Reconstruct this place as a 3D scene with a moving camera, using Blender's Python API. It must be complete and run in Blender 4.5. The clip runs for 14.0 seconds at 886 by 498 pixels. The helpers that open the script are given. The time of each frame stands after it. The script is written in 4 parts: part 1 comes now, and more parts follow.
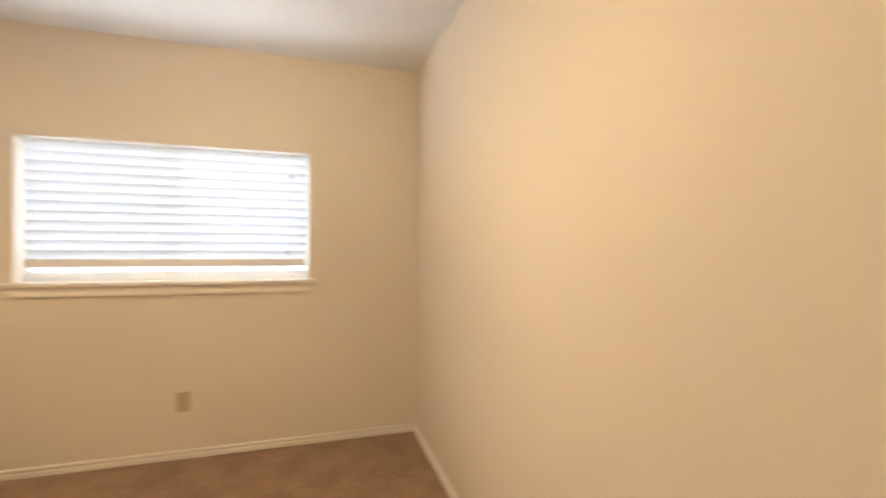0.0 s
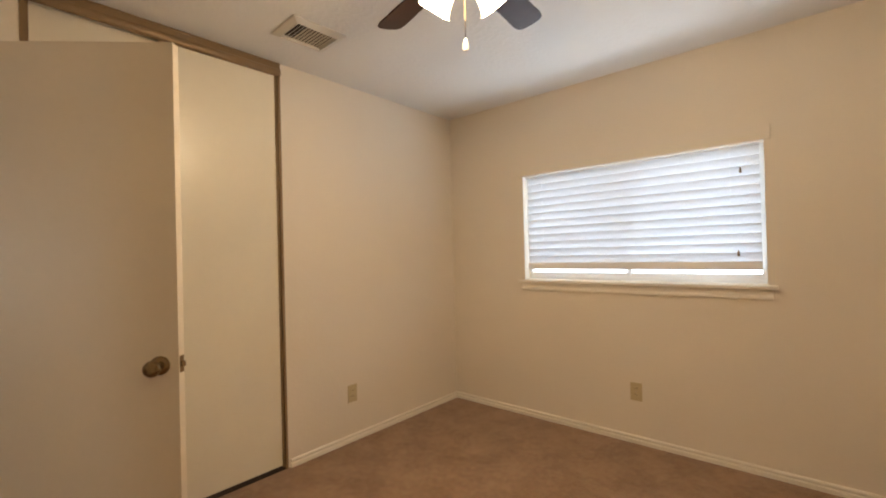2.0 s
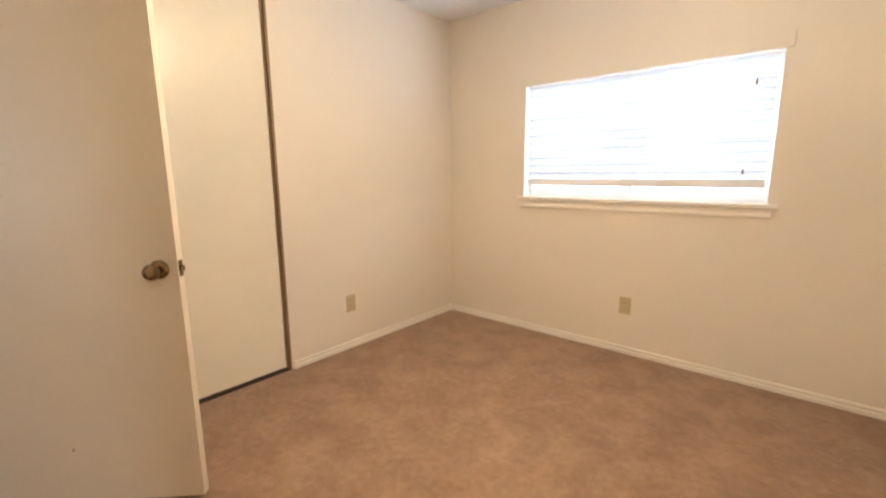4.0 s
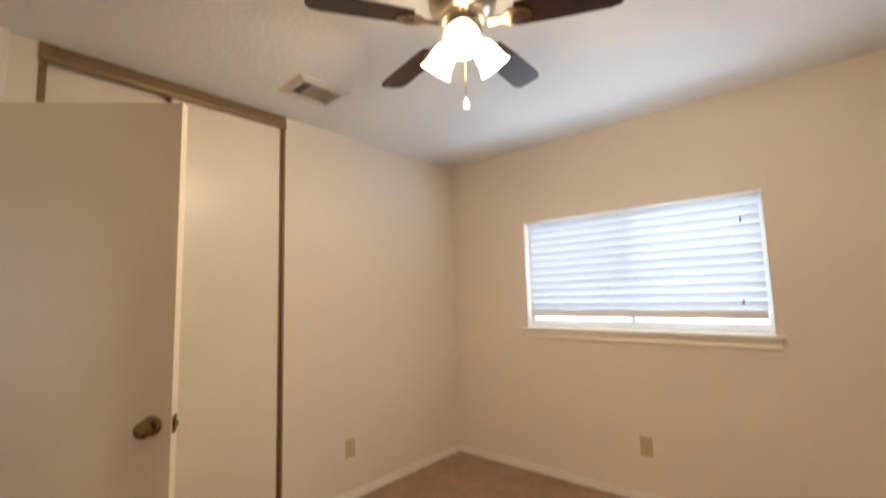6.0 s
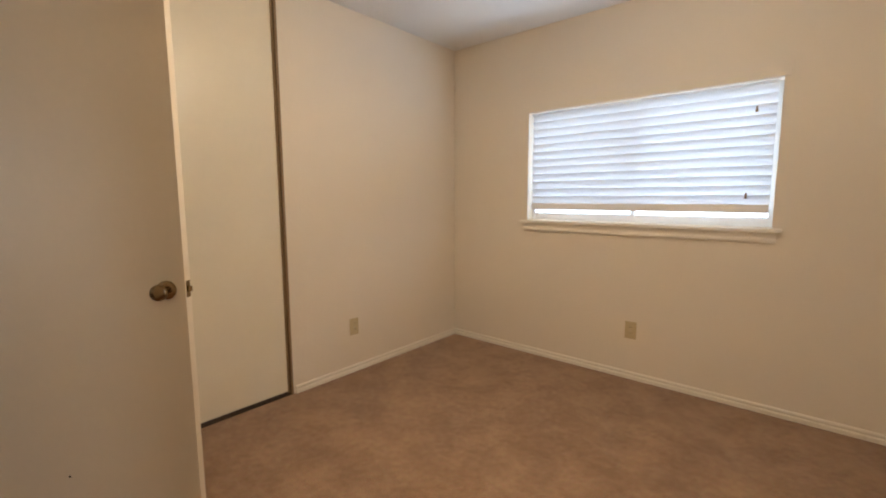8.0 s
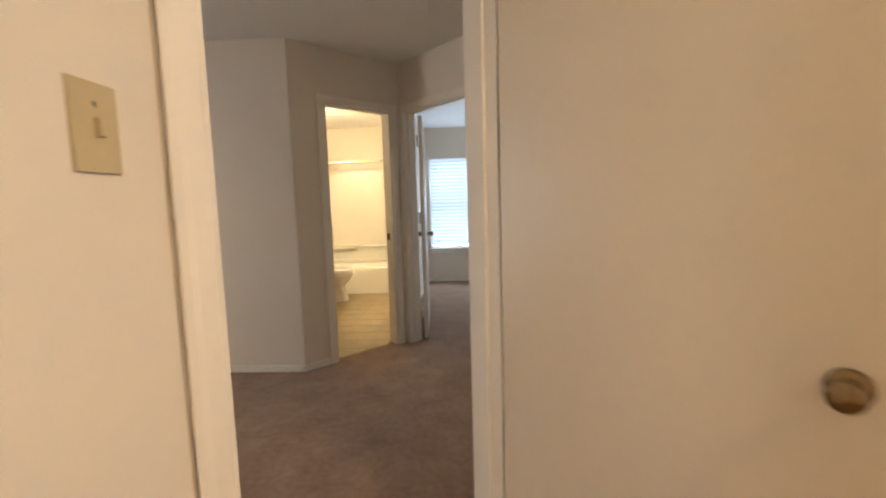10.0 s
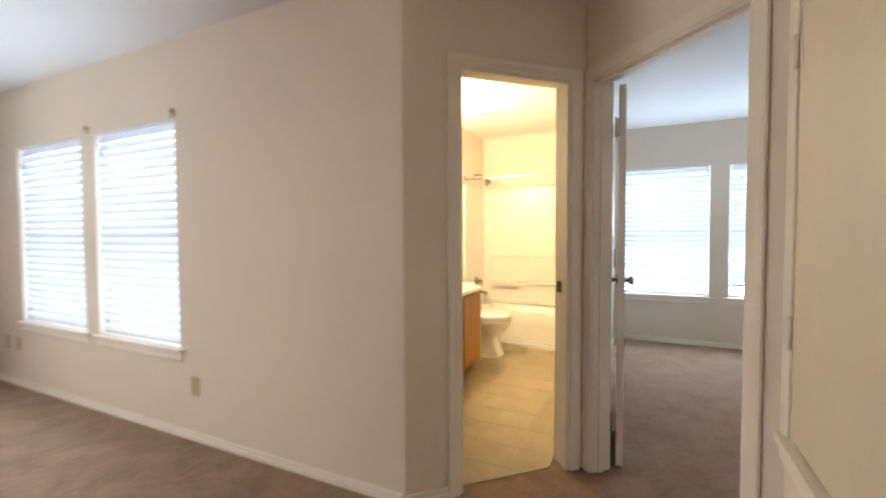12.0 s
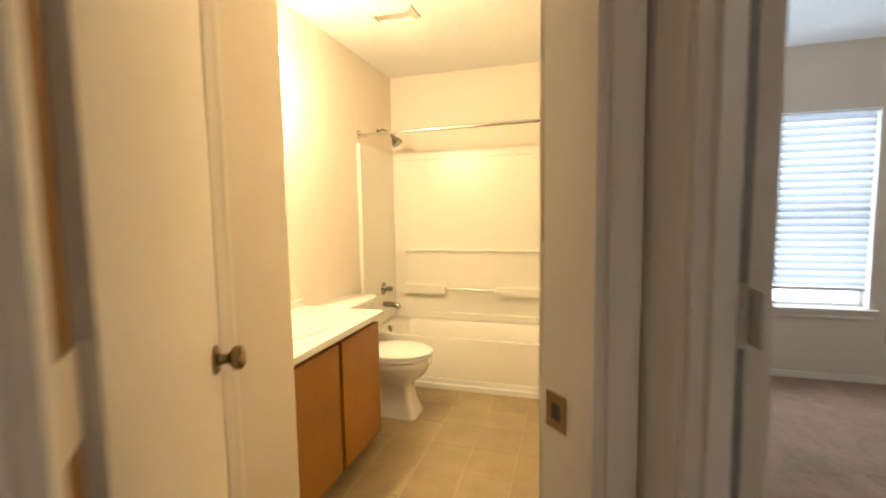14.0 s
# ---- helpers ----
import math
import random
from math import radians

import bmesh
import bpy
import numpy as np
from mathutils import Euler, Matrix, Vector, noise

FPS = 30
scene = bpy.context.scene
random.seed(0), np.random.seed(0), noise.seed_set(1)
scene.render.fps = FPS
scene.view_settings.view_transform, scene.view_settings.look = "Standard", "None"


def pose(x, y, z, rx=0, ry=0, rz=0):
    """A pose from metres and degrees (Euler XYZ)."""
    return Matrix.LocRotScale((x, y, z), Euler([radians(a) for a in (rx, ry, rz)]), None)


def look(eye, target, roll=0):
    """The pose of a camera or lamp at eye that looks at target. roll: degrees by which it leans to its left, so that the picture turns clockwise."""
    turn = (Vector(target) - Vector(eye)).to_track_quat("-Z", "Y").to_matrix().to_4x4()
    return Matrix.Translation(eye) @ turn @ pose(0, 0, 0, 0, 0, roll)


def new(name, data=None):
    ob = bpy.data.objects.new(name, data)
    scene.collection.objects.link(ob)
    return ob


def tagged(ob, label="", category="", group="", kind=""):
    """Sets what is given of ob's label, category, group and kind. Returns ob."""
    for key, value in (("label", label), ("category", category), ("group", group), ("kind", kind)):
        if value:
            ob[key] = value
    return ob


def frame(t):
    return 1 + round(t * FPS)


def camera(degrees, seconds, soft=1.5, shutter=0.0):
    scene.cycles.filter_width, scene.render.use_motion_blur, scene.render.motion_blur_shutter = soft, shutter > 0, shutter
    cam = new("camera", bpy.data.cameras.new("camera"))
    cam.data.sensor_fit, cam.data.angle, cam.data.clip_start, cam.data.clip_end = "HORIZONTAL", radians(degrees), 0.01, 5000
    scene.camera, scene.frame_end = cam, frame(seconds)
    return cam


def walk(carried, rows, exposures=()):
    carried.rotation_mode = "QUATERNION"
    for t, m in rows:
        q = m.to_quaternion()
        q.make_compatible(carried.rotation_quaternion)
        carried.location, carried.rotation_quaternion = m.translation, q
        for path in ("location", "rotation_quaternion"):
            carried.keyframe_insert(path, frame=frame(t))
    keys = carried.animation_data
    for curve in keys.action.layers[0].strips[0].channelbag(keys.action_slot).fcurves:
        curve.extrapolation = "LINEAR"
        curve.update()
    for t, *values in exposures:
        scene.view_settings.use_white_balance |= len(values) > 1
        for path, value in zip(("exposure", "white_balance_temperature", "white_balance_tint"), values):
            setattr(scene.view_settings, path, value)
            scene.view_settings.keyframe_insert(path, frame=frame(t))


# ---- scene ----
cam = camera(91.6, 14.0, soft=2.0, shutter=0.5)
PATH = [
    (0, (2.233, -2.867, 1.275), (2.818, -0.955, 1.254), 0.5),
    (0.5, (2.293, -2.883, 1.292), (2.05, -0.897, 1.306), 0.4),
    (1, (2.436, -2.882, 1.299), (1.483, -1.124, 1.294), -1.0),
    (1.5, (2.441, -2.913, 1.273), (1.185, -1.357, 1.302), -1.3),
    (2, (2.434, -2.928, 1.269), (1.12, -1.42, 1.287), -1.5),
    (2.5, (2.439, -2.916, 1.23), (1.123, -1.43, 0.986), -0.8),
    (2.7, (2.415, -2.913, 1.174), (1.145, -1.458, 0.651), -0.7),
    (4.8, (2.423, -2.923, 1.3), (1.129, -1.406, 1.459), -0.6),
    (5, (2.428, -2.925, 1.318), (1.154, -1.424, 1.666), -1.4),
    (5.5, (2.432, -2.927, 1.339), (1.172, -1.444, 1.797), -1.7),
    (6, (2.429, -2.923, 1.316), (1.122, -1.424, 1.523), -1.6),
    (6.5, (2.388, -2.931, 1.247), (1.079, -1.425, 1.109), -0.7),
    (7, (2.373, -2.934, 1.22), (1.08, -1.43, 0.963), -0.5),
    (7.5, (2.384, -2.935, 1.216), (1.086, -1.434, 0.969), -0.3),
    (8, (2.393, -2.938, 1.221), (1.097, -1.433, 0.983), -0.2),
    (8.5, (2.347, -2.959, 1.219), (0.97, -1.526, 0.992), 0.2),
    (9, (2.168, -3.035, 1.229), (0.392, -2.144, 1.002), -0.6),
    (9.2, (2.027, -3.073, 1.222), (0.131, -2.469, 1.018), -0.5),
    (11.3, (0.475, -3.103, 1.277), (-1.4, -3.793, 1.18), -2.3),
    (11.5, (0.327, -3.167, 1.286), (-1.485, -4.011, 1.232), -0.8),
    (11.7, (0.176, -3.234, 1.286), (-1.589, -4.171, 1.211), -0.1),
    (12, (-0.018, -3.319, 1.26), (-1.818, -4.186, 1.183), -0.3),
    (12.5, (-0.418, -3.48, 1.264), (-2.334, -4.044, 1.169), -2.8),
    (13, (-0.871, -3.556, 1.274), (-2.794, -4.102, 1.21), -1.1),
    (13.5, (-1.285, -3.647, 1.252), (-3.206, -4.185, 1.105), -0.6),
    (14, (-1.676, -3.738, 1.288), (-3.584, -4.31, 1.118), -0.9),
]
EXPOSURES = [(0, 0.53, 6780, 10), (0.6, 0.26, 6620, 10), (1.0, 0.16, 6720, 10), (1.5, 0.11, 6820, 10), (2.0, 0.11, 6745, 10), (2.5, 0.16, 6670, 10), (2.7, 0.26, 6570, 10), (4.8, 1.03, 5940, 10), (5.0, 0.98, 5940, 10), (5.5, 0.61, 6020, 10), (6.0, 0.31, 6070, 10), (6.5, 0.24, 6103, 10), (7.5, 0.16, 6170, 10), (8.5, 0.16, 6199, 10), (9.2, 0.36, 6220, 10), (11.3, 1.3, 6200, 10), (12.0, 1.25, 6170, 10), (12.5, 0.96, 6150, 10), (13, 0.79, 6250, 10), (13.5, 0.66, 6300, 10), (14, 0.82, 6630, 10)]
walk(cam, [(t, look(eye, target, roll)) for t, eye, target, roll in PATH], EXPOSURES)

# ---- world and light ----
world = bpy.data.worlds.new("world")
scene.world = world
world.use_nodes = True
sky = world.node_tree.nodes.new("ShaderNodeTexSky")
sky.sky_type, sky.sun_disc = "NISHITA", False
sky.sun_elevation, sky.sun_rotation = radians(50), radians(200)
back = world.node_tree.nodes["Background"]
back.inputs["Strength"].default_value = 0.1
world.node_tree.links.new(sky.outputs["Color"], back.inputs["Color"])

DAY = (0.76, 0.88, 1.0)
BULB = (1.0, 0.765, 0.49)
BATH_BULB = (1.0, 0.80, 0.48)


def area_lamp(name, m, sx, sy, watts, color):
    data = bpy.data.lights.new(name, "AREA")
    data.shape, data.size, data.size_y, data.energy, data.color = "RECTANGLE", sx, sy, watts, color
    ob = new(name, data)
    ob.matrix_world = m
    return ob


def bulb_lamp(name, place, watts, color, radius=0.03):
    data = bpy.data.lights.new(name, "POINT")
    data.energy, data.color, data.shadow_soft_size = watts, color, radius
    ob = new(name, data)
    ob.location = place
    return ob


# ---- materials ----
def nodes_of(name):
    mat = bpy.data.materials.new(name)
    mat.use_nodes = True
    return mat, mat.node_tree.nodes, mat.node_tree.links, mat.node_tree.nodes["Principled BSDF"]


def surface(name, color, rough=0.5, metal=0.0, spread=0.06, scale=3.0, fine=80.0, bump=0.1, depth=0.001, spec=0.5, per_piece=0.0):
    """A painted, woven or cast surface: two scales of tone, fine relief."""
    mat, n, l, p = nodes_of(name)
    co = n.new("ShaderNodeNewGeometry").outputs["Position"]
    big, small = n.new("ShaderNodeTexNoise"), n.new("ShaderNodeTexNoise")
    big.inputs["Scale"].default_value, big.inputs["Detail"].default_value = scale, 4
    small.inputs["Scale"].default_value, small.inputs["Detail"].default_value = fine, 3
    l.new(co, big.inputs["Vector"]), l.new(co, small.inputs["Vector"])
    add = n.new("ShaderNodeMath")
    add.operation = "ADD"
    half = n.new("ShaderNodeMath")
    half.operation = "MULTIPLY"
    half.inputs[1].default_value = 0.4
    l.new(small.outputs["Fac"], half.inputs[0])
    l.new(big.outputs["Fac"], add.inputs[0]), l.new(half.outputs[0], add.inputs[1])
    top = add.outputs[0]
    if per_piece:
        info, more, mul = n.new("ShaderNodeObjectInfo"), n.new("ShaderNodeMath"), n.new("ShaderNodeMath")
        mul.operation, mul.inputs[1].default_value = "MULTIPLY_ADD", per_piece
        mul.inputs[2].default_value = -per_piece / 2
        l.new(info.outputs["Random"], mul.inputs[0])
        more.operation = "ADD"
        l.new(top, more.inputs[0]), l.new(mul.outputs[0], more.inputs[1])
        top = more.outputs[0]
    ramp = n.new("ShaderNodeValToRGB")
    ramp.color_ramp.elements[0].position, ramp.color_ramp.elements[1].position = 0.4, 1.0
    ramp.color_ramp.elements[0].color = (*[c * (1 - spread) for c in color], 1)
    ramp.color_ramp.elements[1].color = (*[min(1, c * (1 + spread)) for c in color], 1)
    l.new(top, ramp.inputs["Fac"]), l.new(ramp.outputs["Color"], p.inputs["Base Color"])
    p.inputs["Roughness"].default_value, p.inputs["Metallic"].default_value = rough, metal
    p.inputs["Specular IOR Level"].default_value = spec
    if bump:
        b = n.new("ShaderNodeBump")
        b.inputs["Strength"].default_value, b.inputs["Distance"].default_value = bump, depth
        l.new(small.outputs["Fac"], b.inputs["Height"]), l.new(b.outputs["Normal"], p.inputs["Normal"])
    return mat


def carpet_material():
    """Cut-pile carpet: tufts, with broad nap marks of feet and vacuum."""
    mat, n, l, p = nodes_of("carpet")
    co = n.new("ShaderNodeNewGeometry").outputs["Position"]
    broad, nap, tuft = [n.new("ShaderNodeTexNoise") for _ in range(3)]
    for tex, s, d in ((broad, 5.2, 7), (nap, 26.0, 5), (tuft, 120.0, 4)):
        tex.inputs["Scale"].default_value, tex.inputs["Detail"].default_value = s, d
        l.new(co, tex.inputs["Vector"])
    broad.inputs["Distortion"].default_value = 0.35
    ramp = n.new("ShaderNodeValToRGB")
    ramp.color_ramp.elements[0].position, ramp.color_ramp.elements[1].position = 0.37, 0.68
    ramp.color_ramp.elements[0].color = (0.292, 0.172, 0.102, 1)
    ramp.color_ramp.elements[1].color = (0.472, 0.300, 0.187, 1)
    mixed = n.new("ShaderNodeMix")
    mixed.inputs["Factor"].default_value = 0.40
    l.new(broad.outputs["Fac"], mixed.inputs["A"]), l.new(nap.outputs["Fac"], mixed.inputs["B"])
    l.new(mixed.outputs["Result"], ramp.inputs["Fac"])
    dark = n.new("ShaderNodeMix")
    dark.data_type, dark.blend_type = "RGBA", "MULTIPLY"
    dark.inputs["Factor"].default_value = 0.45
    l.new(ramp.outputs["Color"], dark.inputs["A"]), l.new(tuft.outputs["Color"], dark.inputs["B"])
    l.new(dark.outputs["Result"], p.inputs["Base Color"])
    p.inputs["Roughness"].default_value = 1.0
    p.inputs["Specular IOR Level"].default_value = 0.1
    p.inputs["Sheen Weight"].default_value = 0.25
    b = n.new("ShaderNodeBump")
    b.inputs["Strength"].default_value, b.inputs["Distance"].default_value = 0.8, 0.006
    l.new(tuft.outputs["Fac"], b.inputs["Height"]), l.new(b.outputs["Normal"], p.inputs["Normal"])
    return mat


def knockdown(name, color, bump=0.35):
    """Ceiling and wall spray texture: flattened islands over fine grain."""
    mat, n, l, p = nodes_of(name)
    co = n.new("ShaderNodeNewGeometry").outputs["Position"]
    spot, tone = n.new("ShaderNodeTexNoise"), n.new("ShaderNodeTexNoise")
    spot.inputs["Scale"].default_value, spot.inputs["Detail"].default_value = 38.0, 3
    tone.inputs["Scale"].default_value, tone.inputs["Detail"].default_value = 1.1, 3
    l.new(co, spot.inputs["Vector"]), l.new(co, tone.inputs["Vector"])
    cut = n.new("ShaderNodeMapRange")
    cut.inputs["From Min"].default_value, cut.inputs["From Max"].default_value = 0.47, 0.6
    l.new(spot.outputs["Fac"], cut.inputs["Value"])
    ramp = n.new("ShaderNodeValToRGB")
    ramp.color_ramp.elements[0].position, ramp.color_ramp.elements[1].position = 0.3, 0.7
    ramp.color_ramp.elements[0].color = (*[c * 0.965 for c in color], 1)
    ramp.color_ramp.elements[1].color = (*color, 1)
    l.new(tone.outputs["Fac"], ramp.inputs["Fac"]), l.new(ramp.outputs["Color"], p.inputs["Base Color"])
    p.inputs["Roughness"].default_value = 0.75
    p.inputs["Specular IOR Level"].default_value = 0.3
    b = n.new("ShaderNodeBump")
    b.inputs["Strength"].default_value, b.inputs["Distance"].default_value = bump, 0.002
    l.new(cut.outputs["Result"], b.inputs["Height"]), l.new(b.outputs["Normal"], p.inputs["Normal"])
    return mat


def oak_material():
    """Honey oak veneer, grain upright."""
    mat, n, l, p = nodes_of("honey_oak")
    geo = n.new("ShaderNodeNewGeometry").outputs["Position"]
    size = n.new("ShaderNodeVectorMath")
    size.operation = "MULTIPLY"
    size.inputs[1].default_value = (34, 34, 2.2)
    l.new(geo, size.inputs[0])
    grain = n.new("ShaderNodeTexNoise")
    grain.inputs["Scale"].default_value, grain.inputs["Detail"].default_value = 1.0, 6
    grain.inputs["Distortion"].default_value = 0.8
    l.new(size.outputs["Vector"], grain.inputs["Vector"])
    ramp = n.new("ShaderNodeValToRGB")
    ramp.color_ramp.elements[0].position, ramp.color_ramp.elements[1].position = 0.3, 0.72
    ramp.color_ramp.elements[0].color = (0.295, 0.120, 0.010, 1)
    ramp.color_ramp.elements[1].color = (0.335, 0.142, 0.014, 1)
    l.new(grain.outputs["Fac"], ramp.inputs["Fac"]), l.new(ramp.outputs["Color"], p.inputs["Base Color"])
    p.inputs["Roughness"].default_value = 0.38
    b = n.new("ShaderNodeBump")
    b.inputs["Strength"].default_value, b.inputs["Distance"].default_value = 0.15, 0.001
    l.new(grain.outputs["Fac"], b.inputs["Height"]), l.new(b.outputs["Normal"], p.inputs["Normal"])
    return mat


def slat_material():
    """White blind slats that let a part of the daylight through."""
    mat, n, l, p = nodes_of("blind_slat")
    p.inputs["Base Color"].default_value, p.inputs["Roughness"].default_value = (0.82, 0.84, 0.86, 1), 0.45
    thin = n.new("ShaderNodeBsdfTranslucent")
    thin.inputs["Color"].default_value = (0.86, 0.88, 0.92, 1)
    both = n.new("ShaderNodeMixShader")
    both.inputs["Fac"].default_value = 0.34
    l.new(p.outputs["BSDF"], both.inputs[1]), l.new(thin.outputs["BSDF"], both.inputs[2])
    l.new(both.outputs["Shader"], n["Material Output"].inputs["Surface"])
    return mat


def glass_material():
    mat, n, l, p = nodes_of("window_glass")
    p.inputs["Transmission Weight"].default_value, p.inputs["Roughness"].default_value = 1.0, 0.0
    p.inputs["IOR"].default_value = 1.1
    return mat


def screen_material():
    """Fine grey mesh that lets most of the light pass."""
    mat, n, l, p = nodes_of("screen_mesh")
    p.inputs["Base Color"].default_value, p.inputs["Roughness"].default_value = (0.12, 0.12, 0.13, 1), 0.7
    clear, both = n.new("ShaderNodeBsdfTransparent"), n.new("ShaderNodeMixShader")
    both.inputs["Fac"].default_value = 0.92
    l.new(p.outputs["BSDF"], both.inputs[1]), l.new(clear.outputs["BSDF"], both.inputs[2])
    l.new(both.outputs["Shader"], n["Material Output"].inputs["Surface"])
    return mat


def glow_material(name, color, strength):
    mat, n, l, p = nodes_of(name)
    p.inputs["Base Color"].default_value = (0.9, 0.88, 0.82, 1)
    p.inputs["Emission Color"].default_value, p.inputs["Emission Strength"].default_value = (*color, 1), strength
    p.inputs["Roughness"].default_value = 0.3
    return mat


WALL = knockdown("wall_paint", (0.78, 0.705, 0.605), 0.10)
CEIL = knockdown("ceiling_texture", (0.80, 0.785, 0.76), 0.34)
TRIM = surface("trim_enamel", (0.815, 0.76, 0.675), 0.5, spread=0.02, bump=0.05, spec=0.28)
# tan below the trim's tone, with the open bedroom leaf's shade in the colour
DOOR = surface("shade_toned_enamel", (0.70, 0.615, 0.49), 0.38, spread=0.03, fine=40, bump=0.06)
SLIDER = surface("slider_panel", (0.78, 0.72, 0.60), 0.3, spread=0.025, fine=30, bump=0.04)
CARPET = carpet_material()
BRASS = surface("antique_brass", (0.27, 0.19, 0.10), 0.22, 1.0, spread=0.1, bump=0)
STEEL = surface("worn_chrome", (0.30, 0.28, 0.25), 0.16, 1.0, spread=0.08, bump=0)
IRON = surface("aged_nickel", (0.30, 0.255, 0.19), 0.22, 1.0, spread=0.1, bump=0)
BRONZE = surface("bronze_track", (0.25, 0.165, 0.088), 0.4, 0.2, spread=0.08, bump=0)
NICKEL = surface("brushed_nickel", (0.52, 0.47, 0.39), 0.3, 1.0, spread=0.06, bump=0)
CHROME = surface("chrome", (0.60, 0.59, 0.57), 0.1, 1.0, spread=0.02, bump=0)
RAW = surface("bare_pine", (0.24, 0.115, 0.022), 0.7, spread=0.2, scale=12, fine=70, bump=0.2)
DARK = surface("dark_gap", (0.045, 0.03, 0.022), 0.8, spread=0.1, bump=0)
PLATE = surface("almond_plastic", (0.53, 0.43, 0.26), 0.4, spread=0.03, bump=0)
HOLE = surface("socket_slot", (0.08, 0.065, 0.05), 0.7, spread=0.05, bump=0)
WALNUT = surface("dark_walnut", (0.034, 0.015, 0.011), 0.36, spread=0.3, scale=14, fine=60, bump=0.05, spec=0.22)
# dark brown for the countertop's shadow and the shaded gap between vanity doors
SEAM_SHADOW = surface("seam_shadow", (0.12, 0.036, 0.010), 0.6, spread=0.1, bump=0)
RAIL = surface("blind_rail", (0.86, 0.84, 0.83), 0.45, spread=0.02, bump=0)
ACRYLIC = surface("tub_acrylic", (0.80, 0.765, 0.68), 0.28, spread=0.015, bump=0)
CHINA = surface("white_china", (0.82, 0.80, 0.76), 0.1, spread=0.01, bump=0)
MARBLE = surface("cultured_marble", (0.80, 0.78, 0.72), 0.16, spread=0.04, scale=9, bump=0)
TILE = surface("floor_tile", (0.355, 0.275, 0.150), 0.42, spread=0.16, scale=7, fine=45, bump=0.15, per_piece=0.25)
GROUT = surface("grout", (0.47, 0.38, 0.235), 0.9, spread=0.1, fine=120, bump=0.3)
OAK = oak_material()
SLAT = slat_material()
GLASS = glass_material()
SCREEN = screen_material()
VINYL = surface("window_vinyl", (0.78, 0.78, 0.77), 0.4, spread=0.02, bump=0)
VENT = surface("vent_enamel", (0.66, 0.62, 0.55), 0.4, spread=0.03, bump=0)
SHADE = glow_material("lit_glass_shade", (1.0, 0.73, 0.41), 15.0)
DOME = glow_material("lit_glass_dome", (1.0, 0.86, 0.66), 5.0)
GLOBE = glow_material("lit_globe", (1.0, 0.74, 0.36), 8.0)

# ---- helpers of this scene ----
R2 = math.sqrt(2)


class Run:
    """A wall line: origin, way along it (s), way towards the viewer's side (n)."""

    def __init__(self, ox, oy, sx, sy, nx, ny):
        self.o, self.s, self.n = Vector((ox, oy, 0)), Vector((sx, sy, 0)).normalized(), Vector((nx, ny, 0)).normalized()

    def at(self, s, n, z):
        return self.o + self.s * s + self.n * n + Vector((0, 0, z))


XY = Run(0, 0, 1, 0, 0, 1)


def box(bm, f, s0, s1, n0, n1, z0, z1):
    v = [bm.verts.new(f.at(s, n, z)) for z in (z0, z1) for s, n in ((s0, n0), (s1, n0), (s1, n1), (s0, n1))]
    for q in ((0, 1, 2, 3), (4, 5, 6, 7), (0, 1, 5, 4), (1, 2, 6, 5), (2, 3, 7, 6), (3, 0, 4, 7)):
        bm.faces.new([v[i] for i in q])


def sweep(bm, ring_a, ring_b):
    """A closed bar between two rings of points."""
    a, b = [bm.verts.new(p) for p in ring_a], [bm.verts.new(p) for p in ring_b]
    k = len(a)
    for i in range(k):
        bm.faces.new((a[i], a[(i + 1) % k], b[(i + 1) % k], b[i]))
    bm.faces.new(a), bm.faces.new(b)


def lathe(bm, profile, m=None, segs=24):
    """Turns (radius, height) pairs round the z axis of the pose m."""
    m = m or Matrix()
    rings = [[bm.verts.new(m @ Vector((r * math.cos(a), r * math.sin(a), z))) for a in [2 * math.pi * i / segs for i in range(segs)]] for r, z in profile]
    for a, b in zip(rings, rings[1:]):
        for i in range(segs):
            bm.faces.new((a[i], a[(i + 1) % segs], b[(i + 1) % segs], b[i]))
    bm.faces.new(rings[0]), bm.faces.new(rings[-1])


def loft(bm, rings):
    made = [[bm.verts.new(p) for p in ring] for ring in rings]
    k = len(made[0])
    for a, b in zip(made, made[1:]):
        for i in range(k):
            bm.faces.new((a[i], a[(i + 1) % k], b[(i + 1) % k], b[i]))
    bm.faces.new(made[0]), bm.faces.new(made[-1])


def tube(bm, points, radius, segs=10):
    rings = []
    for i, p in enumerate(points):
        way = (points[min(i + 1, len(points) - 1)] - points[max(i - 1, 0)]).normalized()
        side = way.orthogonal().normalized() if i == 0 else (side - way * side.dot(way)).normalized()
        up = way.cross(side)
        rings.append([p + radius * (math.cos(a) * side + math.sin(a) * up) for a in [2 * math.pi * j / segs for j in range(segs)]])
    loft(bm, rings)


def finish(name, bm, material, smooth=False, bevel=0.0):
    if bevel:
        edges = [e for e in bm.edges if len(e.link_faces) == 2 and e.calc_face_angle(0) > 0.9]
        bmesh.ops.bevel(bm, geom=edges, offset=bevel, segments=2, affect="EDGES", profile=0.6)
    bmesh.ops.recalc_face_normals(bm, faces=bm.faces)
    me = bpy.data.meshes.new(name)
    bm.to_mesh(me)
    bm.free()
    me.materials.append(material)
    if smooth:
        me.shade_smooth()
        me.set_sharp_from_angle(angle=radians(38))
    return new(name, me)


def part(name, bm, material, parent, label="", smooth=False, bevel=0.0):
    ob = finish(name, bm, material, smooth, bevel)
    ob.parent = parent
    if label:
        ob["label"] = label
    return ob


def thing(name, label, category, group="", kind="", m=None):
    ob = new(name)
    ob.empty_display_size = 0.05
    if m:
        ob.matrix_world = m
    return tagged(ob, label, category, group, kind)


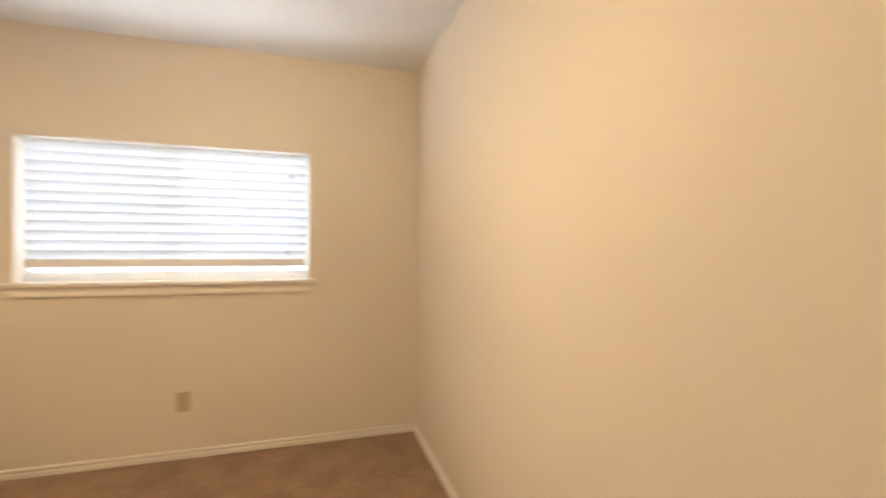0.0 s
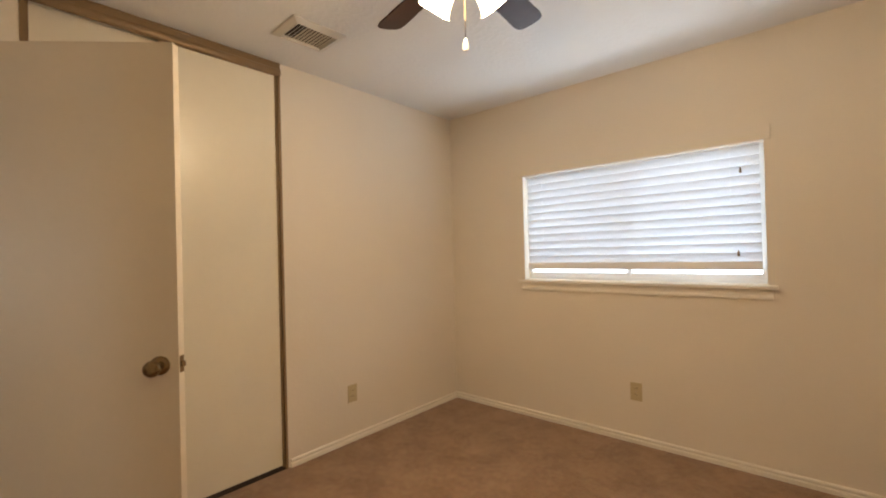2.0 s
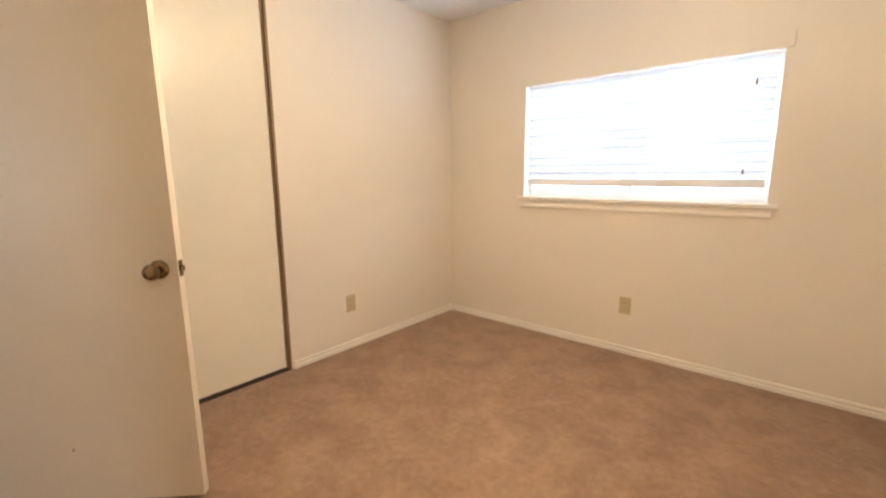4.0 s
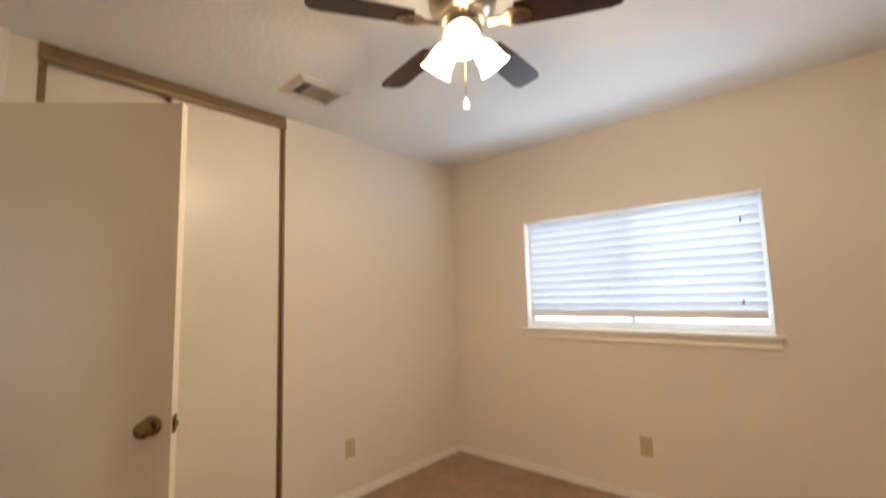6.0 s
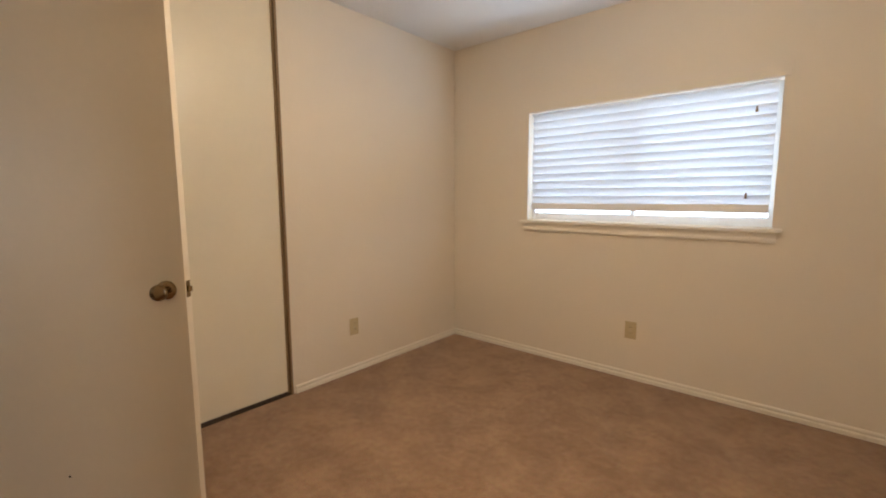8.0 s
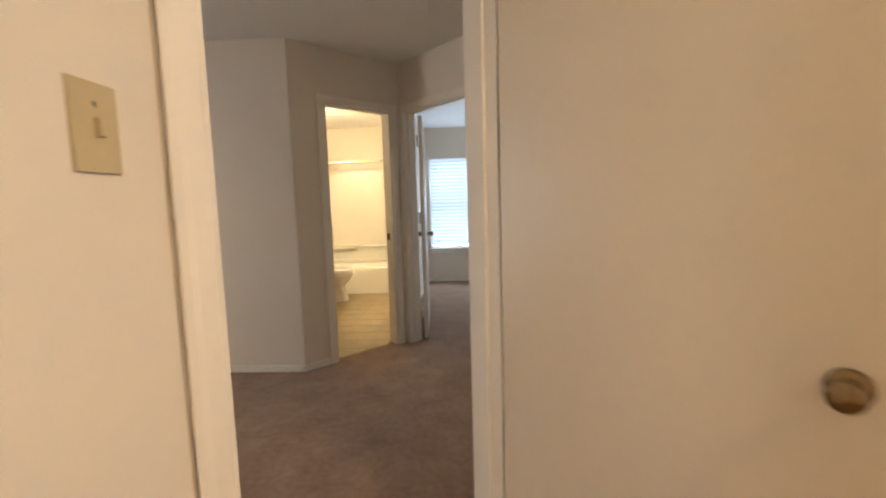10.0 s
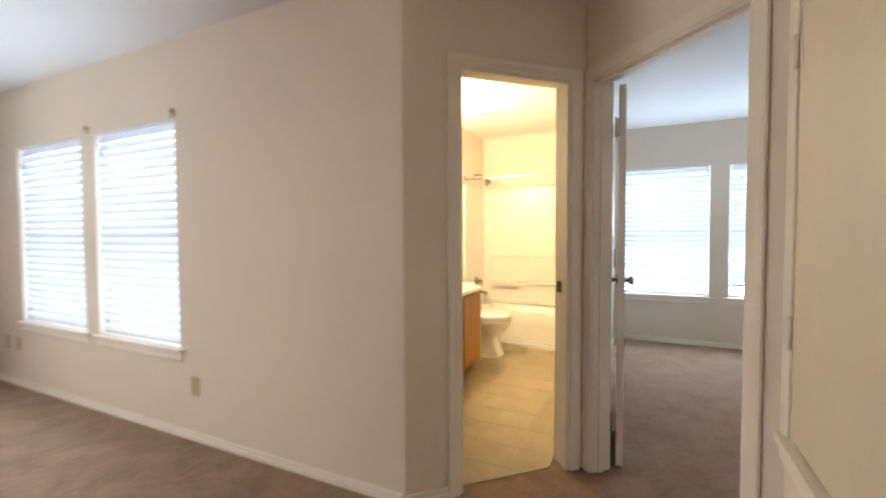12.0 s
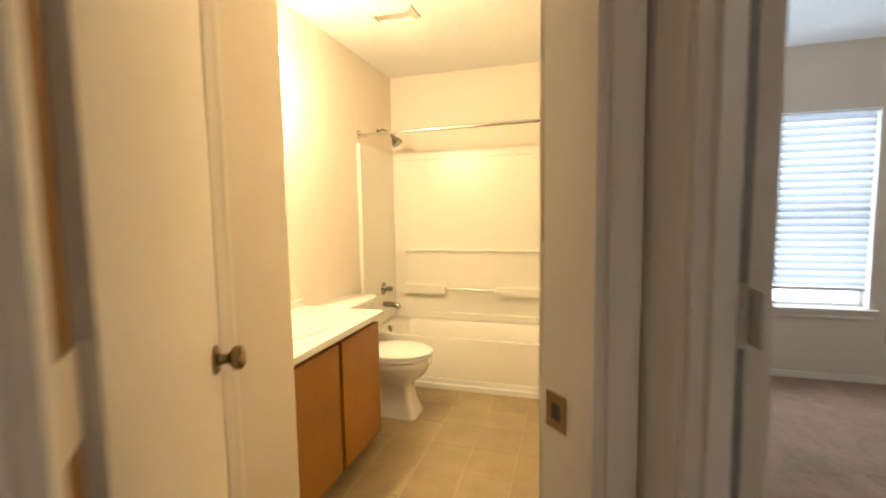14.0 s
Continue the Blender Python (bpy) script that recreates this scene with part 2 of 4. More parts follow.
def solid(name, material, label, category, kind="structure", boxes=(), f=XY, bevel=0.0):
    bm = bmesh.new()
    for b in boxes:
        box(bm, f, *b)
    return tagged(finish(name, bm, material, bevel=bevel), label, category, "", kind)


def wall(name, f, s0, s1, thick, openings=(), label="cream painted drywall wall", high=2.44):
    """A wall with its face at n=0 and its thickness behind; openings are (s0, s1, z0, z1)."""
    bm = bmesh.new()
    cuts = sorted({s0, s1, *[o[0] for o in openings], *[o[1] for o in openings]})
    levels = sorted({0.0, high, *[o[2] for o in openings], *[o[3] for o in openings]})
    for a, b in zip(cuts, cuts[1:]):
        for c, d in zip(levels, levels[1:]):
            if not any(o[0] <= a + 1e-6 and o[1] >= b - 1e-6 and o[2] <= c + 1e-6 and o[3] >= d - 1e-6 for o in openings):
                box(bm, f, a, b, -thick, 0, c, d)
    bmesh.ops.remove_doubles(bm, verts=bm.verts, dist=1e-5)
    bm.verts.index_update()
    seen = {}
    for face in bm.faces:
        seen.setdefault(frozenset(v.index for v in face.verts), []).append(face)
    bmesh.ops.delete(bm, geom=[face for same in seen.values() if len(same) > 1 for face in same], context="FACES")
    return tagged(finish(name, bm, WALL), label, "wall", "", "structure")


BASE = ((0, 0), (0.014, 0), (0.014, 0.019), (0.012, 0.023), (0.003, 0.025), (0.003, 0.032), (0.011, 0.034), (0.012, 0.041), (0.009, 0.047), (0.003, 0.050), (0, 0.050))
CASE = ((0, 0), (0, 0.008), (0.005, 0.010), (0.030, 0.012), (0.042, 0.015), (0.054, 0.015), (0.057, 0.013), (0.057, 0))


def baseboard(f, spans, label="cream painted wooden baseboard along the wall"):
    root = tagged(new("baseboard"), label, "baseboard", "", "structure")
    for a, b in spans:
        bm = bmesh.new()
        sweep(bm, [f.at(a, n, z) for n, z in BASE], [f.at(b, n, z) for n, z in BASE])
        part("board", bm, TRIM, root)


def casing(f, s0, s1, top, parent, n=0.0, flip=1, bottom=0.0, left=True, right=True):
    """Moulded casing round an opening, on the side at n, facing flip * n."""
    w = 0.057
    head0, head1 = s0 - (w if left else 0), s1 + (w if right else 0)
    if left:
        bm = bmesh.new()
        sweep(bm, [f.at(s0 - a, n + flip * b, bottom) for a, b in CASE], [f.at(s0 - a, n + flip * b, top) for a, b in CASE])
        part("side_casing", bm, TRIM, parent)
    if right:
        bm = bmesh.new()
        sweep(bm, [f.at(s1 + a, n + flip * b, bottom) for a, b in CASE], [f.at(s1 + a, n + flip * b, top) for a, b in CASE])
        part("side_casing", bm, TRIM, parent)
    bm = bmesh.new()
    sweep(bm, [f.at(head0, n + flip * b, top + a) for a, b in CASE], [f.at(head1, n + flip * b, top + a) for a, b in CASE])
    part("head_casing", bm, TRIM, parent)


def door_frame(name, f, s0, s1, top, thick, stop_n, label, front=(True, True), rear=(True, True)):
    """Jamb boards that line an opening, door stops and casings on both faces."""
    root = tagged(new(name), label, "door frame", "", "structure")
    t = 0.016
    for a, b in ((s0 - 0.001, s0 + t), (s1 - t, s1 + 0.001)):
        bm = bmesh.new()
        box(bm, f, a, b, -thick - 0.003, 0.003, 0.002, top - t)
        part("jamb", bm, TRIM, root)
    bm = bmesh.new()
    box(bm, f, s0 - 0.001, s1 + 0.001, -thick - 0.003, 0.003, top - t, top + 0.001)
    part("head_jamb", bm, TRIM, root)
    for a, b in ((s0 + t, s0 + t + 0.010), (s1 - t - 0.010, s1 - t)):
        bm = bmesh.new()
        box(bm, f, a, b, stop_n - 0.018, stop_n + 0.018, 0.002, top - t - 0.010)
        part("stop", bm, TRIM, root)
    bm = bmesh.new()
    box(bm, f, s0 + t, s1 - t, stop_n - 0.018, stop_n + 0.018, top - t - 0.010, top - t)
    part("stop", bm, TRIM, root)
    casing(f, s0 + 0.006, s1 - 0.006, top - 0.006, root, 0.003, 1, 0.0, *front)
    casing(f, s0 + 0.006, s1 - 0.006, top - 0.006, root, -thick - 0.003, -1, 0.0, *rear)
    return root


KNOB = ((0.001, 0), (0.033, 0.0), (0.033, 0.005), (0.028, 0.009), (0.013, 0.012), (0.011, 0.026), (0.016, 0.032), (0.025, 0.038), (0.0285, 0.048), (0.026, 0.058), (0.017, 0.064), (0.001, 0.066))


def knob_at(parent, place, way, name="knob", material=BRASS, label="antique brass round knob", scale=1.0):
    bm = bmesh.new()
    m = Matrix.Translation(place) @ Vector(way).to_track_quat("Z", "Y").to_matrix().to_4x4() @ Matrix.Scale(scale, 4)
    lathe(bm, KNOB, m, 28)
    return part(name, bm, material, parent, label, True)


def door_leaf(name, hinge, way, width, high, label, knob_z=0.93, thick=0.035, bottom=0.012, swing=1, hinges=(0.25, 1.12, 1.80), paint_hinge=True, bridge=0.002, paint=DOOR):
    """A flush door leaf from its hinge edge along way; swing gives the side on which its thickness lies."""
    f = Run(hinge[0], hinge[1], way[0], way[1], -way[1] * swing, way[0] * swing)
    root = thing(name, label, "door")
    bm = bmesh.new()
    box(bm, f, 0.002, width, 0, thick, bottom, high)
    leaf = part("leaf", bm, paint, root, bevel=0.002)
    ks = width - 0.062
    knob_at(leaf, f.at(ks, thick, knob_z), f.n)
    knob_at(leaf, f.at(ks, 0, knob_z), -f.n)
    bm = bmesh.new()
    box(bm, f, width - 0.001, width + 0.002, thick / 2 - 0.012, thick / 2 + 0.012, knob_z - 0.029, knob_z + 0.029)
    box(bm, f, width, width + 0.012, thick / 2 - 0.006, thick / 2 + 0.006, knob_z - 0.009, knob_z + 0.009)
    part("latch_plate", bm, BRASS, leaf, "brass latch plate")
    for z in hinges:
        bm = bmesh.new()
        tube(bm, [f.at(-0.005, -0.012, z - 0.045), f.at(-0.005, -0.012, z + 0.045)], 0.0085)
        for dz in (-0.048, 0.048):
            tube(bm, [f.at(-0.005, -0.012, z + dz - 0.003), f.at(-0.005, -0.012, z + dz + 0.003)], 0.0055)
        box(bm, f, 0.0, 0.020, -0.002, 0.0, z - 0.042, z + 0.042)
        box(bm, f, -0.002, 0.002, 0.0, thick * 0.85, z - 0.044, z + 0.044)
        box(bm, f, -bridge, 0.0, 0.001, 0.004, z - 0.044, z + 0.044)
        part("hinge", bm, TRIM if paint_hinge else BRASS, leaf, "painted hinge")
    return root


def cover_plate(name, f, s, z, label, toggles=False):
    root = thing(name, label, "outlet" if not toggles else "light switch", "wall plates")
    bm = bmesh.new()
    box(bm, f, s - 0.036, s + 0.036, 0, 0.006, z - 0.058, z + 0.058)
    part("plate", bm, PLATE, root, bevel=0.003)
    if toggles:
        bm = bmesh.new()
        box(bm, f, s - 0.005, s + 0.005, 0.006, 0.017, z - 0.012, z + 0.012)
        part("toggle", bm, PLATE, root, bevel=0.002)
    else:
        for dz in (-0.02, 0.02):
            bm = bmesh.new()
            box(bm, f, s - 0.017, s + 0.017, 0.006, 0.0085, z + dz - 0.014, z + dz + 0.014)
            socket = part("socket", bm, PLATE, root, bevel=0.002)
            bm = bmesh.new()
            for ds in (-0.006, 0.006):
                box(bm, f, s + ds - 0.0012, s + ds + 0.0012, 0.0085, 0.0092, z + dz - 0.002, z + dz + 0.007)
            part("slots", bm, HOLE, socket)
    bm = bmesh.new()
    lathe(bm, ((0.0005, 0), (0.004, 0), (0.0035, 0.0015), (0.0005, 0.002)), Matrix.Translation(f.at(s, 0.006, z if not toggles else z + 0.03)) @ f.n.to_track_quat("Z", "Y").to_matrix().to_4x4(), 10)
    part("screw", bm, NICKEL, root)
    return root


def window(number, f, s0, s1, z0, z1, thick, watts, hung=True, apron=True, color=DAY, up=0.0):
    """A vinyl window at the back of its opening, with stool and apron, and its daylight."""
    root = tagged(new(f"window_{number}"), "white vinyl window with a painted wooden sill", "window", "", "structure")
    n0, n1 = -thick + 0.005, -thick + 0.045
    e = 0.026
    for a, b, c, d in ((s0, s0 + e, z0, z1), (s1 - e, s1, z0, z1), (s0 + e, s1 - e, z0, z0 + e), (s0 + e, s1 - e, z1 - e, z1)):
        bm = bmesh.new()
        box(bm, f, a, b, n0, n1, c, d)
        part("window_frame", bm, VINYL, root, bevel=0.004)
    if hung:
        zm = (z0 + z1) / 2
        bars, panes = [(s0 + e, s1 - e, zm - 0.02, zm + 0.02)], [(s0 + e, s1 - e, z0 + e, zm - 0.02), (s0 + e, s1 - e, zm + 0.02, z1 - e)]
    else:
        sm = (s0 + s1) / 2
        bars, panes = [(sm - 0.012, sm + 0.012, z0 + e, z1 - e)], [(s0 + e, sm - 0.012, z0 + e, z1 - e), (sm + 0.012, s1 - e, z0 + e, z1 - e)]
    for a, b, c, d in bars:
        bm = bmesh.new()
        box(bm, f, a, b, n0, n1, c, d)
        part("meeting_rail", bm, VINYL, root, bevel=0.004)
    if not hung:
        for a, b, c, d in panes:
            bm = bmesh.new()
            box(bm, f, a, b, n0 + 0.008, n1 - 0.006, c, c + 0.030)
            part("sash_rail", bm, VINYL, root, bevel=0.003)
        bm = bmesh.new()
        a, b, c, d = panes[0]
        box(bm, f, a, b, n0 + 0.0035, n0 + 0.0045, c, d)
        part("insect_screen", bm, SCREEN, root, "grey insect screen")
    for a, b, c, d in panes:
        bm = bmesh.new()
        box(bm, f, a, b, n0 + 0.016, n0 + 0.022, c, d)
        part("pane", bm, GLASS, root).visible_shadow = False
    bm = bmesh.new()
    box(bm, f, s0 - 0.045, s1 + 0.045, 0.0, 0.032, z0 - 0.020, z0)
    box(bm, f, s0 + 0.001, s1 - 0.001, n1 + 0.001, 0.0, z0 - 0.001, z0 + 0.004)
    part("window_sill", bm, TRIM, root, bevel=0.003)
    if apron:
        bm = bmesh.new()
        sweep(bm, [f.at(s0 - 0.022, b, z0 - 0.020 - a) for a, b in CASE], [f.at(s1 + 0.022, b, z0 - 0.020 - a) for a, b in CASE])
        part("apron", bm, TRIM, root)
    mid = f.at((s0 + s1) / 2, -thick - 0.03, (z0 + z1) / 2)
    area_lamp("daylight", look(mid, mid + f.n), s1 - s0 + 0.1, z1 - z0 + 0.1, watts, color)
    if up:
        # added lamp before the blind, standing in for sky light thrown up by slats
        eye = f.at((s0 + s1) / 2, 0.045, (z0 + z1) / 2)
        area_lamp("ceiling_fill", look(eye, eye + f.n * 1.0 + Vector((0, 0, 0.9))), s1 - s0 - 0.04, 0.04, up, (0.66, 0.82, 1.0)).data.spread = radians(130)
    return root


def blind(f, s0, s1, z_low, z_top, n, tilt, pitch, label, tassel=True, rail=0.022):
    """A two-inch slat blind: headrail, every slat, bottom rail, ladder cords, tassels."""
    root = thing("window_blind", label, "window blind", "window blinds", m=Matrix.Translation(f.at((s0 + s1) / 2, n, z_top)))
    inv = root.matrix_world.inverted()
    w = 0.031

    def add(name, bm, mat, lab=""):
        bm.transform(inv)
        return part(name, bm, mat, root, lab)

    bm = bmesh.new()
    box(bm, f, s0, s1, n + 0.018, n + 0.021, z_top - 0.016, z_top)
    add("headrail", bm, SLAT)
    bm = bmesh.new()
    box(bm, f, s0 + 0.003, s1 - 0.003, n - 0.012, n + 0.014, z_low, z_low + rail)
    bmesh.ops.bevel(bm, geom=bm.edges[:], offset=0.004, segments=2, affect="EDGES")
    add("bottom_rail", bm, RAIL)
    bm = bmesh.new()
    a = radians(tilt)
    for k in range(4):
        x0, x1 = -w + k * w / 2, -w + (k + 1) * w / 2
        bow0, bow1 = 0.004 * (1 - (x0 / w) ** 2), 0.004 * (1 - (x1 / w) ** 2)
        ring = [(x0, bow0), (x1, bow1), (x1, bow1 + 0.0028), (x0, bow0 + 0.0028)]
        turned = [(x * math.cos(a) + y * math.sin(a), -x * math.sin(a) + y * math.cos(a)) for x, y in ring]
        half = (s1 - s0) / 2 - 0.004
        sweep(bm, [f.s * -half + f.n * x + Vector((0, 0, y)) for x, y in turned], [f.s * half + f.n * x + Vector((0, 0, y)) for x, y in turned])
    bmesh.ops.remove_doubles(bm, verts=bm.verts, dist=1e-5)
    first = finish("slat", bm, SLAT)
    first.parent = root
    z, k = z_top - 0.010 - pitch * 0.5, 0
    while z > z_low + rail + 0.022:
        ob = first if k == 0 else first.copy()
        if k:
            scene.collection.objects.link(ob)
        ob.location = (0, 0, z - z_top)
        ob.rotation_euler = Euler((f.s * radians(random.uniform(-0.8, 0.8)))[:])
        z, k = z - pitch, k + 1
    for s in (s0 + 0.14, s1 - 0.14):
        bm = bmesh.new()
        tube(bm, [f.at(s, n + 0.026, z_low + 0.01), f.at(s, n + 0.026, z_top - 0.03)], 0.0009, 5)
        add("ladder_cord", bm, SLAT)
    if tassel:
        for s, zz in ((s1 - 0.09, z_top - 0.14), (s1 - 0.11, z_low + 0.10)):
            bm = bmesh.new()
            lathe(bm, ((0.001, -0.022), (0.007, -0.020), (0.006, -0.004), (0.003, 0.012), (0.001, 0.013)), Matrix.Translation(f.at(s, n + 0.036, zz)), 10)
            add("cord_tassel", bm, BRONZE, "dull brown cord tassel")
    return root


def register(name, f_place, sx, sy, rz, label, slats=9, flip=1, fill=0.33):
    """A ceiling register: sloping flange, dark throat, louvres."""
    root = thing(name, label, "vent", m=pose(*f_place, 0, 0, rz))

    def add(nm, bm, mat):
        return part(nm, bm, mat, root)

    bm = bmesh.new()
    outer, inner = ((sx / 2, sy / 2, 0), (sx / 2, sy / 2, -0.006)), (sx / 2 - 0.035, sy / 2 - 0.035, -0.020)
    rings = []
    for hx, hy, z in (*outer, inner, (inner[0] - 0.004, inner[1] - 0.004, -0.003)):
        rings.append([bm.verts.new((x, y, z)) for x, y in ((-hx, -hy), (hx, -hy), (hx, hy), (-hx, hy))])
    for a, b in zip(rings, rings[1:]):
        for i in range(4):
            bm.faces.new((a[i], a[(i + 1) % 4], b[(i + 1) % 4], b[i]))
    add("flange", bm, VENT)
    bm = bmesh.new()
    box(bm, XY, -inner[0], inner[0], -inner[1], inner[1], -0.003, -0.0015)
    add("throat", bm, DARK if fill < 0.5 else PLATE)
    hx, hy = inner[0] - 0.004, inner[1] - 0.003
    for k in range(slats):
        x, turn = -hx + (k + 0.5) * 2 * hx / slats, (1 if k < 3 else -1) * flip
        d = hx / slats * (0.45 if k < 3 else fill)
        bm = bmesh.new()
        lo, hi = (x - turn * d, -0.0125), (x + turn * d, -0.0075)
        ring = [(lo[0], lo[1]), (hi[0], hi[1]), (hi[0], hi[1] + 0.0012), (lo[0], lo[1] + 0.0012)]
        sweep(bm, [(a, -hy, z) for a, z in ring], [(a, hy, z) for a, z in ring])
        add("louvre", bm, VENT)
    return root


# ---- structure ----
NORTH = Run(0, 0, 1, 0, 0, -1)
EAST = Run(2.92, 0, 0, -1, -1, 0)
WEST = Run(0, 0, 0, -1, 1, 0)
DIAG = Run(-1.995 / R2, -1.995 / R2, 1, -1, 1, 1)
SOUTH = Run(0, -3.57, 1, 0, 0, 1)
HVAC = Run(0, -2.93, 1, 0, 0, -1)
BWALL = Run(0.88 / R2, -0.88 / R2, -1, -1, 1, -1)
BATHW = Run(-4.25 / R2, -4.25 / R2, 1, -1, 1, 1)
CWALL = Run(-1.692, 0, 0, -1, 1, 0)
CSOUTH = Run(0, -8.594, 1, 0, 0, 1)
BWIN = Run(-5.48, 0, 0, -1, 1, 0)
PART_B = Run(0, -3.70, 1, 0, 0, 1)
BNORTH = Run(0, 0, 1, 0, 0, -1)
BEAST = Run(-1.80, 0, 0, -1, -1, 0)
BACK = Run(-5.21, 0, 0, -1, 1, 0)
BLEFT = Run(0, -5.25, 1, 0, 0, 1)
LINEN = Run(0, -4.68, 1, 0, 0, 1)
RETURN = Run(-2.95, 0, 0, -1, -1, 0)

AW = (0.718, 2.222, 1.045, 1.84)
wall("wall_north", NORTH, -0.1, 3.04, 0.12, [AW])
wall("wall_east", EAST, 0, 4.09, 0.12)
wall("wall_west", WEST, 0, 2.83, 0.10, [(1.60, 2.73, 0, 2.44)])
wall("wall_diagonal", DIAG, 0.0, 3.08, 0.12, [(2.215, 2.995, 0, 2.04)])
wall("wall_south", SOUTH, 0.735, 2.92, 0.12)
wall("wall_utility", HVAC, -1.69, -0.04, 0.10, [(-1.62, -0.76, 0.63, 2.04)])
wall("wall_bedroom_door", BWALL, 3.20, 4.34, 0.11, [(3.385, 4.196, 0, 2.04)])
wall("wall_bathroom_door", BATHW, 0.80, 1.859, 0.11, [(0.968, 1.602, 0, 2.04)])
CW1, CW2 = (7.00, 7.95, 0.55, 1.96), (5.93, 6.83, 0.55, 1.96)
wall("wall_living_west", CWALL, 4.325, 8.594, 0.12, [CW1, CW2])
# added opening out of view, only there to let fill light in
FILL_OPENING = (0.10, 0.85, 0.55, 1.96)
wall("wall_living_south", CSOUTH, -1.85, 3.04, 0.12, [FILL_OPENING])
wall("wall_living_east", EAST, 4.09, 8.594, 0.12)
BW1, BW2 = (2.745, 3.62, 0.54, 1.97), (1.68, 2.565, 0.54, 1.97)
wall("wall_bedroom_west", BWIN, 0, 3.70, 0.12, [BW1, BW2])
wall("wall_partition", PART_B, -5.60, -2.42, 0.09)
wall("wall_bedroom_north", BNORTH, -5.60, -1.70, 0.12)
wall("wall_bedroom_east", BEAST, 0, 2.88, 0.10)
wall("wall_bath_back", BACK, 3.79, 5.25, 0.10)
wall("wall_bath_left", BLEFT, -5.31, -1.812, 0.12)
wall("wall_linen", LINEN, -2.95, -1.812, 0.10)
wall("wall_linen_return", RETURN, 4.78, 5.25, 0.10)
wall("wall_closet_back", Run(-0.68, 0, 0, -1, 1, 0), 1.45, 2.82, 0.08)
wall("wall_closet_side", Run(0, -1.50, 1, 0, 0, -1), -0.68, -0.10, 0.08)
wall("wall_closet_end", Run(0, -2.80, 1, 0, 0, 1), -0.68, -0.10, 0.025)
solid("ceiling", CEIL, "white knockdown-textured ceiling", "ceiling", boxes=[(-5.62, 3.06, -5.38, 0.14, 2.44, 2.52), (-1.83, 3.06, -8.73, -5.38, 2.44, 2.52)])
solid("floor", CARPET, "brown cut-pile carpet with nap marks", "carpet", boxes=[(-5.62, 3.06, -5.38, 0.14, -0.08, 0.0), (-1.83, 3.06, -8.73, -5.38, -0.08, 0.0)])

baseboard(NORTH, [(0, 2.92)])
baseboard(EAST, [(0.013, 3.57)])
baseboard(WEST, [(0.013, 1.585)])
baseboard(SOUTH, [(0.775, 2.907)])
baseboard(HVAC, [(-1.67, -0.09)])
baseboard(BATHW, [(1.645, 1.872)])
baseboard(CWALL, [(4.338, 8.581)])
baseboard(EAST, [(3.70, 8.594)])
baseboard(CSOUTH, [(-1.692, 2.92)])
baseboard(BWIN, [(0.013, 3.687)])
baseboard(PART_B, [(-5.467, -2.5)])
baseboard(LINEN, [(-2.963, -2.62), (-1.9, -1.83)])

solid("attic_hatch", CEIL, "white painted attic hatch with trim in the hall ceiling", "hatch", boxes=[(-1.42, -0.80, -3.87, -3.27, 2.425, 2.44)], bevel=0.004)

# bathroom floor: grout bed under the tiles, cut along the doorway
bm = bmesh.new()
bed = [(-4.62, -3.79), (-2.291, -3.79), (-1.83, -4.251), (-1.83, -5.25), (-4.62, -5.25)]
loft(bm, [[(x, y, -0.02) for x, y in bed], [(x, y, 0.0052) for x, y in bed]])
bath_floor = tagged(finish("bathroom_floor", bm, GROUT), "tan ceramic tile floor with pale grout", "tile floor", "", "structure")

# ---- door frames and doors ----
door_frame("door_frame_1", DIAG, 2.215, 2.995, 2.04, 0.12, -0.060, "cream painted bedroom door frame")
door_frame("door_frame_2", BWALL, 3.385, 4.196, 2.04, 0.11, -0.050, "cream painted bedroom door frame beside the bathroom")
door_frame("door_frame_3", BATHW, 0.968, 1.602, 2.04, 0.11, -0.016, "cream painted bathroom door frame")
door_leaf("door", DIAG.at(2.198, 0.012, 0), DIAG.n, 0.812, 2.03, "flush painted bedroom door standing open, brass knob", 0.905, swing=-1)
door_leaf("door", BWALL.at(4.186, -0.155, 0), (-0.9980, -0.0628), 0.79, 2.02, "flush painted bedroom door open against the wall", swing=-1, bridge=0.046, paint=TRIM)
door_leaf("door", BATHW.at(1.600, -0.130, 0), (-0.826, -0.564), 0.603, 2.02, "flush painted bathroom door standing open, brass knob", 0.965, swing=-1, bridge=0.03, paint=TRIM)
bm = bmesh.new()
box(bm, BATHW, 1.583, 1.5862, -0.1125, -0.036, 0.004, 2.022)
part("bare_wood_rebate", bm, RAW, bpy.data.objects["door_frame_3"], "bare brown wood rebate behind the hinge")
for z in (0.25, 1.117, 1.80):
    bm = bmesh.new()
    box(bm, BATHW, 1.5805, 1.5832, -0.1135, -0.038, z - 0.046, z + 0.046)
    part("hinge_leaf", bm, DOOR, bpy.data.objects["door_frame_3"], "painted hinge leaf on the jamb")
dent = thing("scuff_mark", "small dark scuff on the bedroom door", "scuff mark")
bm = bmesh.new()
lathe(bm, ((0.0005, 0.0), (0.0045, 0.0), (0.004, 0.0006), (0.0005, 0.0007)), Matrix.Translation(DIAG.at(2.2332, 0.377, 0.229)) @ DIAG.s.to_track_quat("Z", "Y").to_matrix().to_4x4(), 9)
part("mark", bm, DARK, dent)
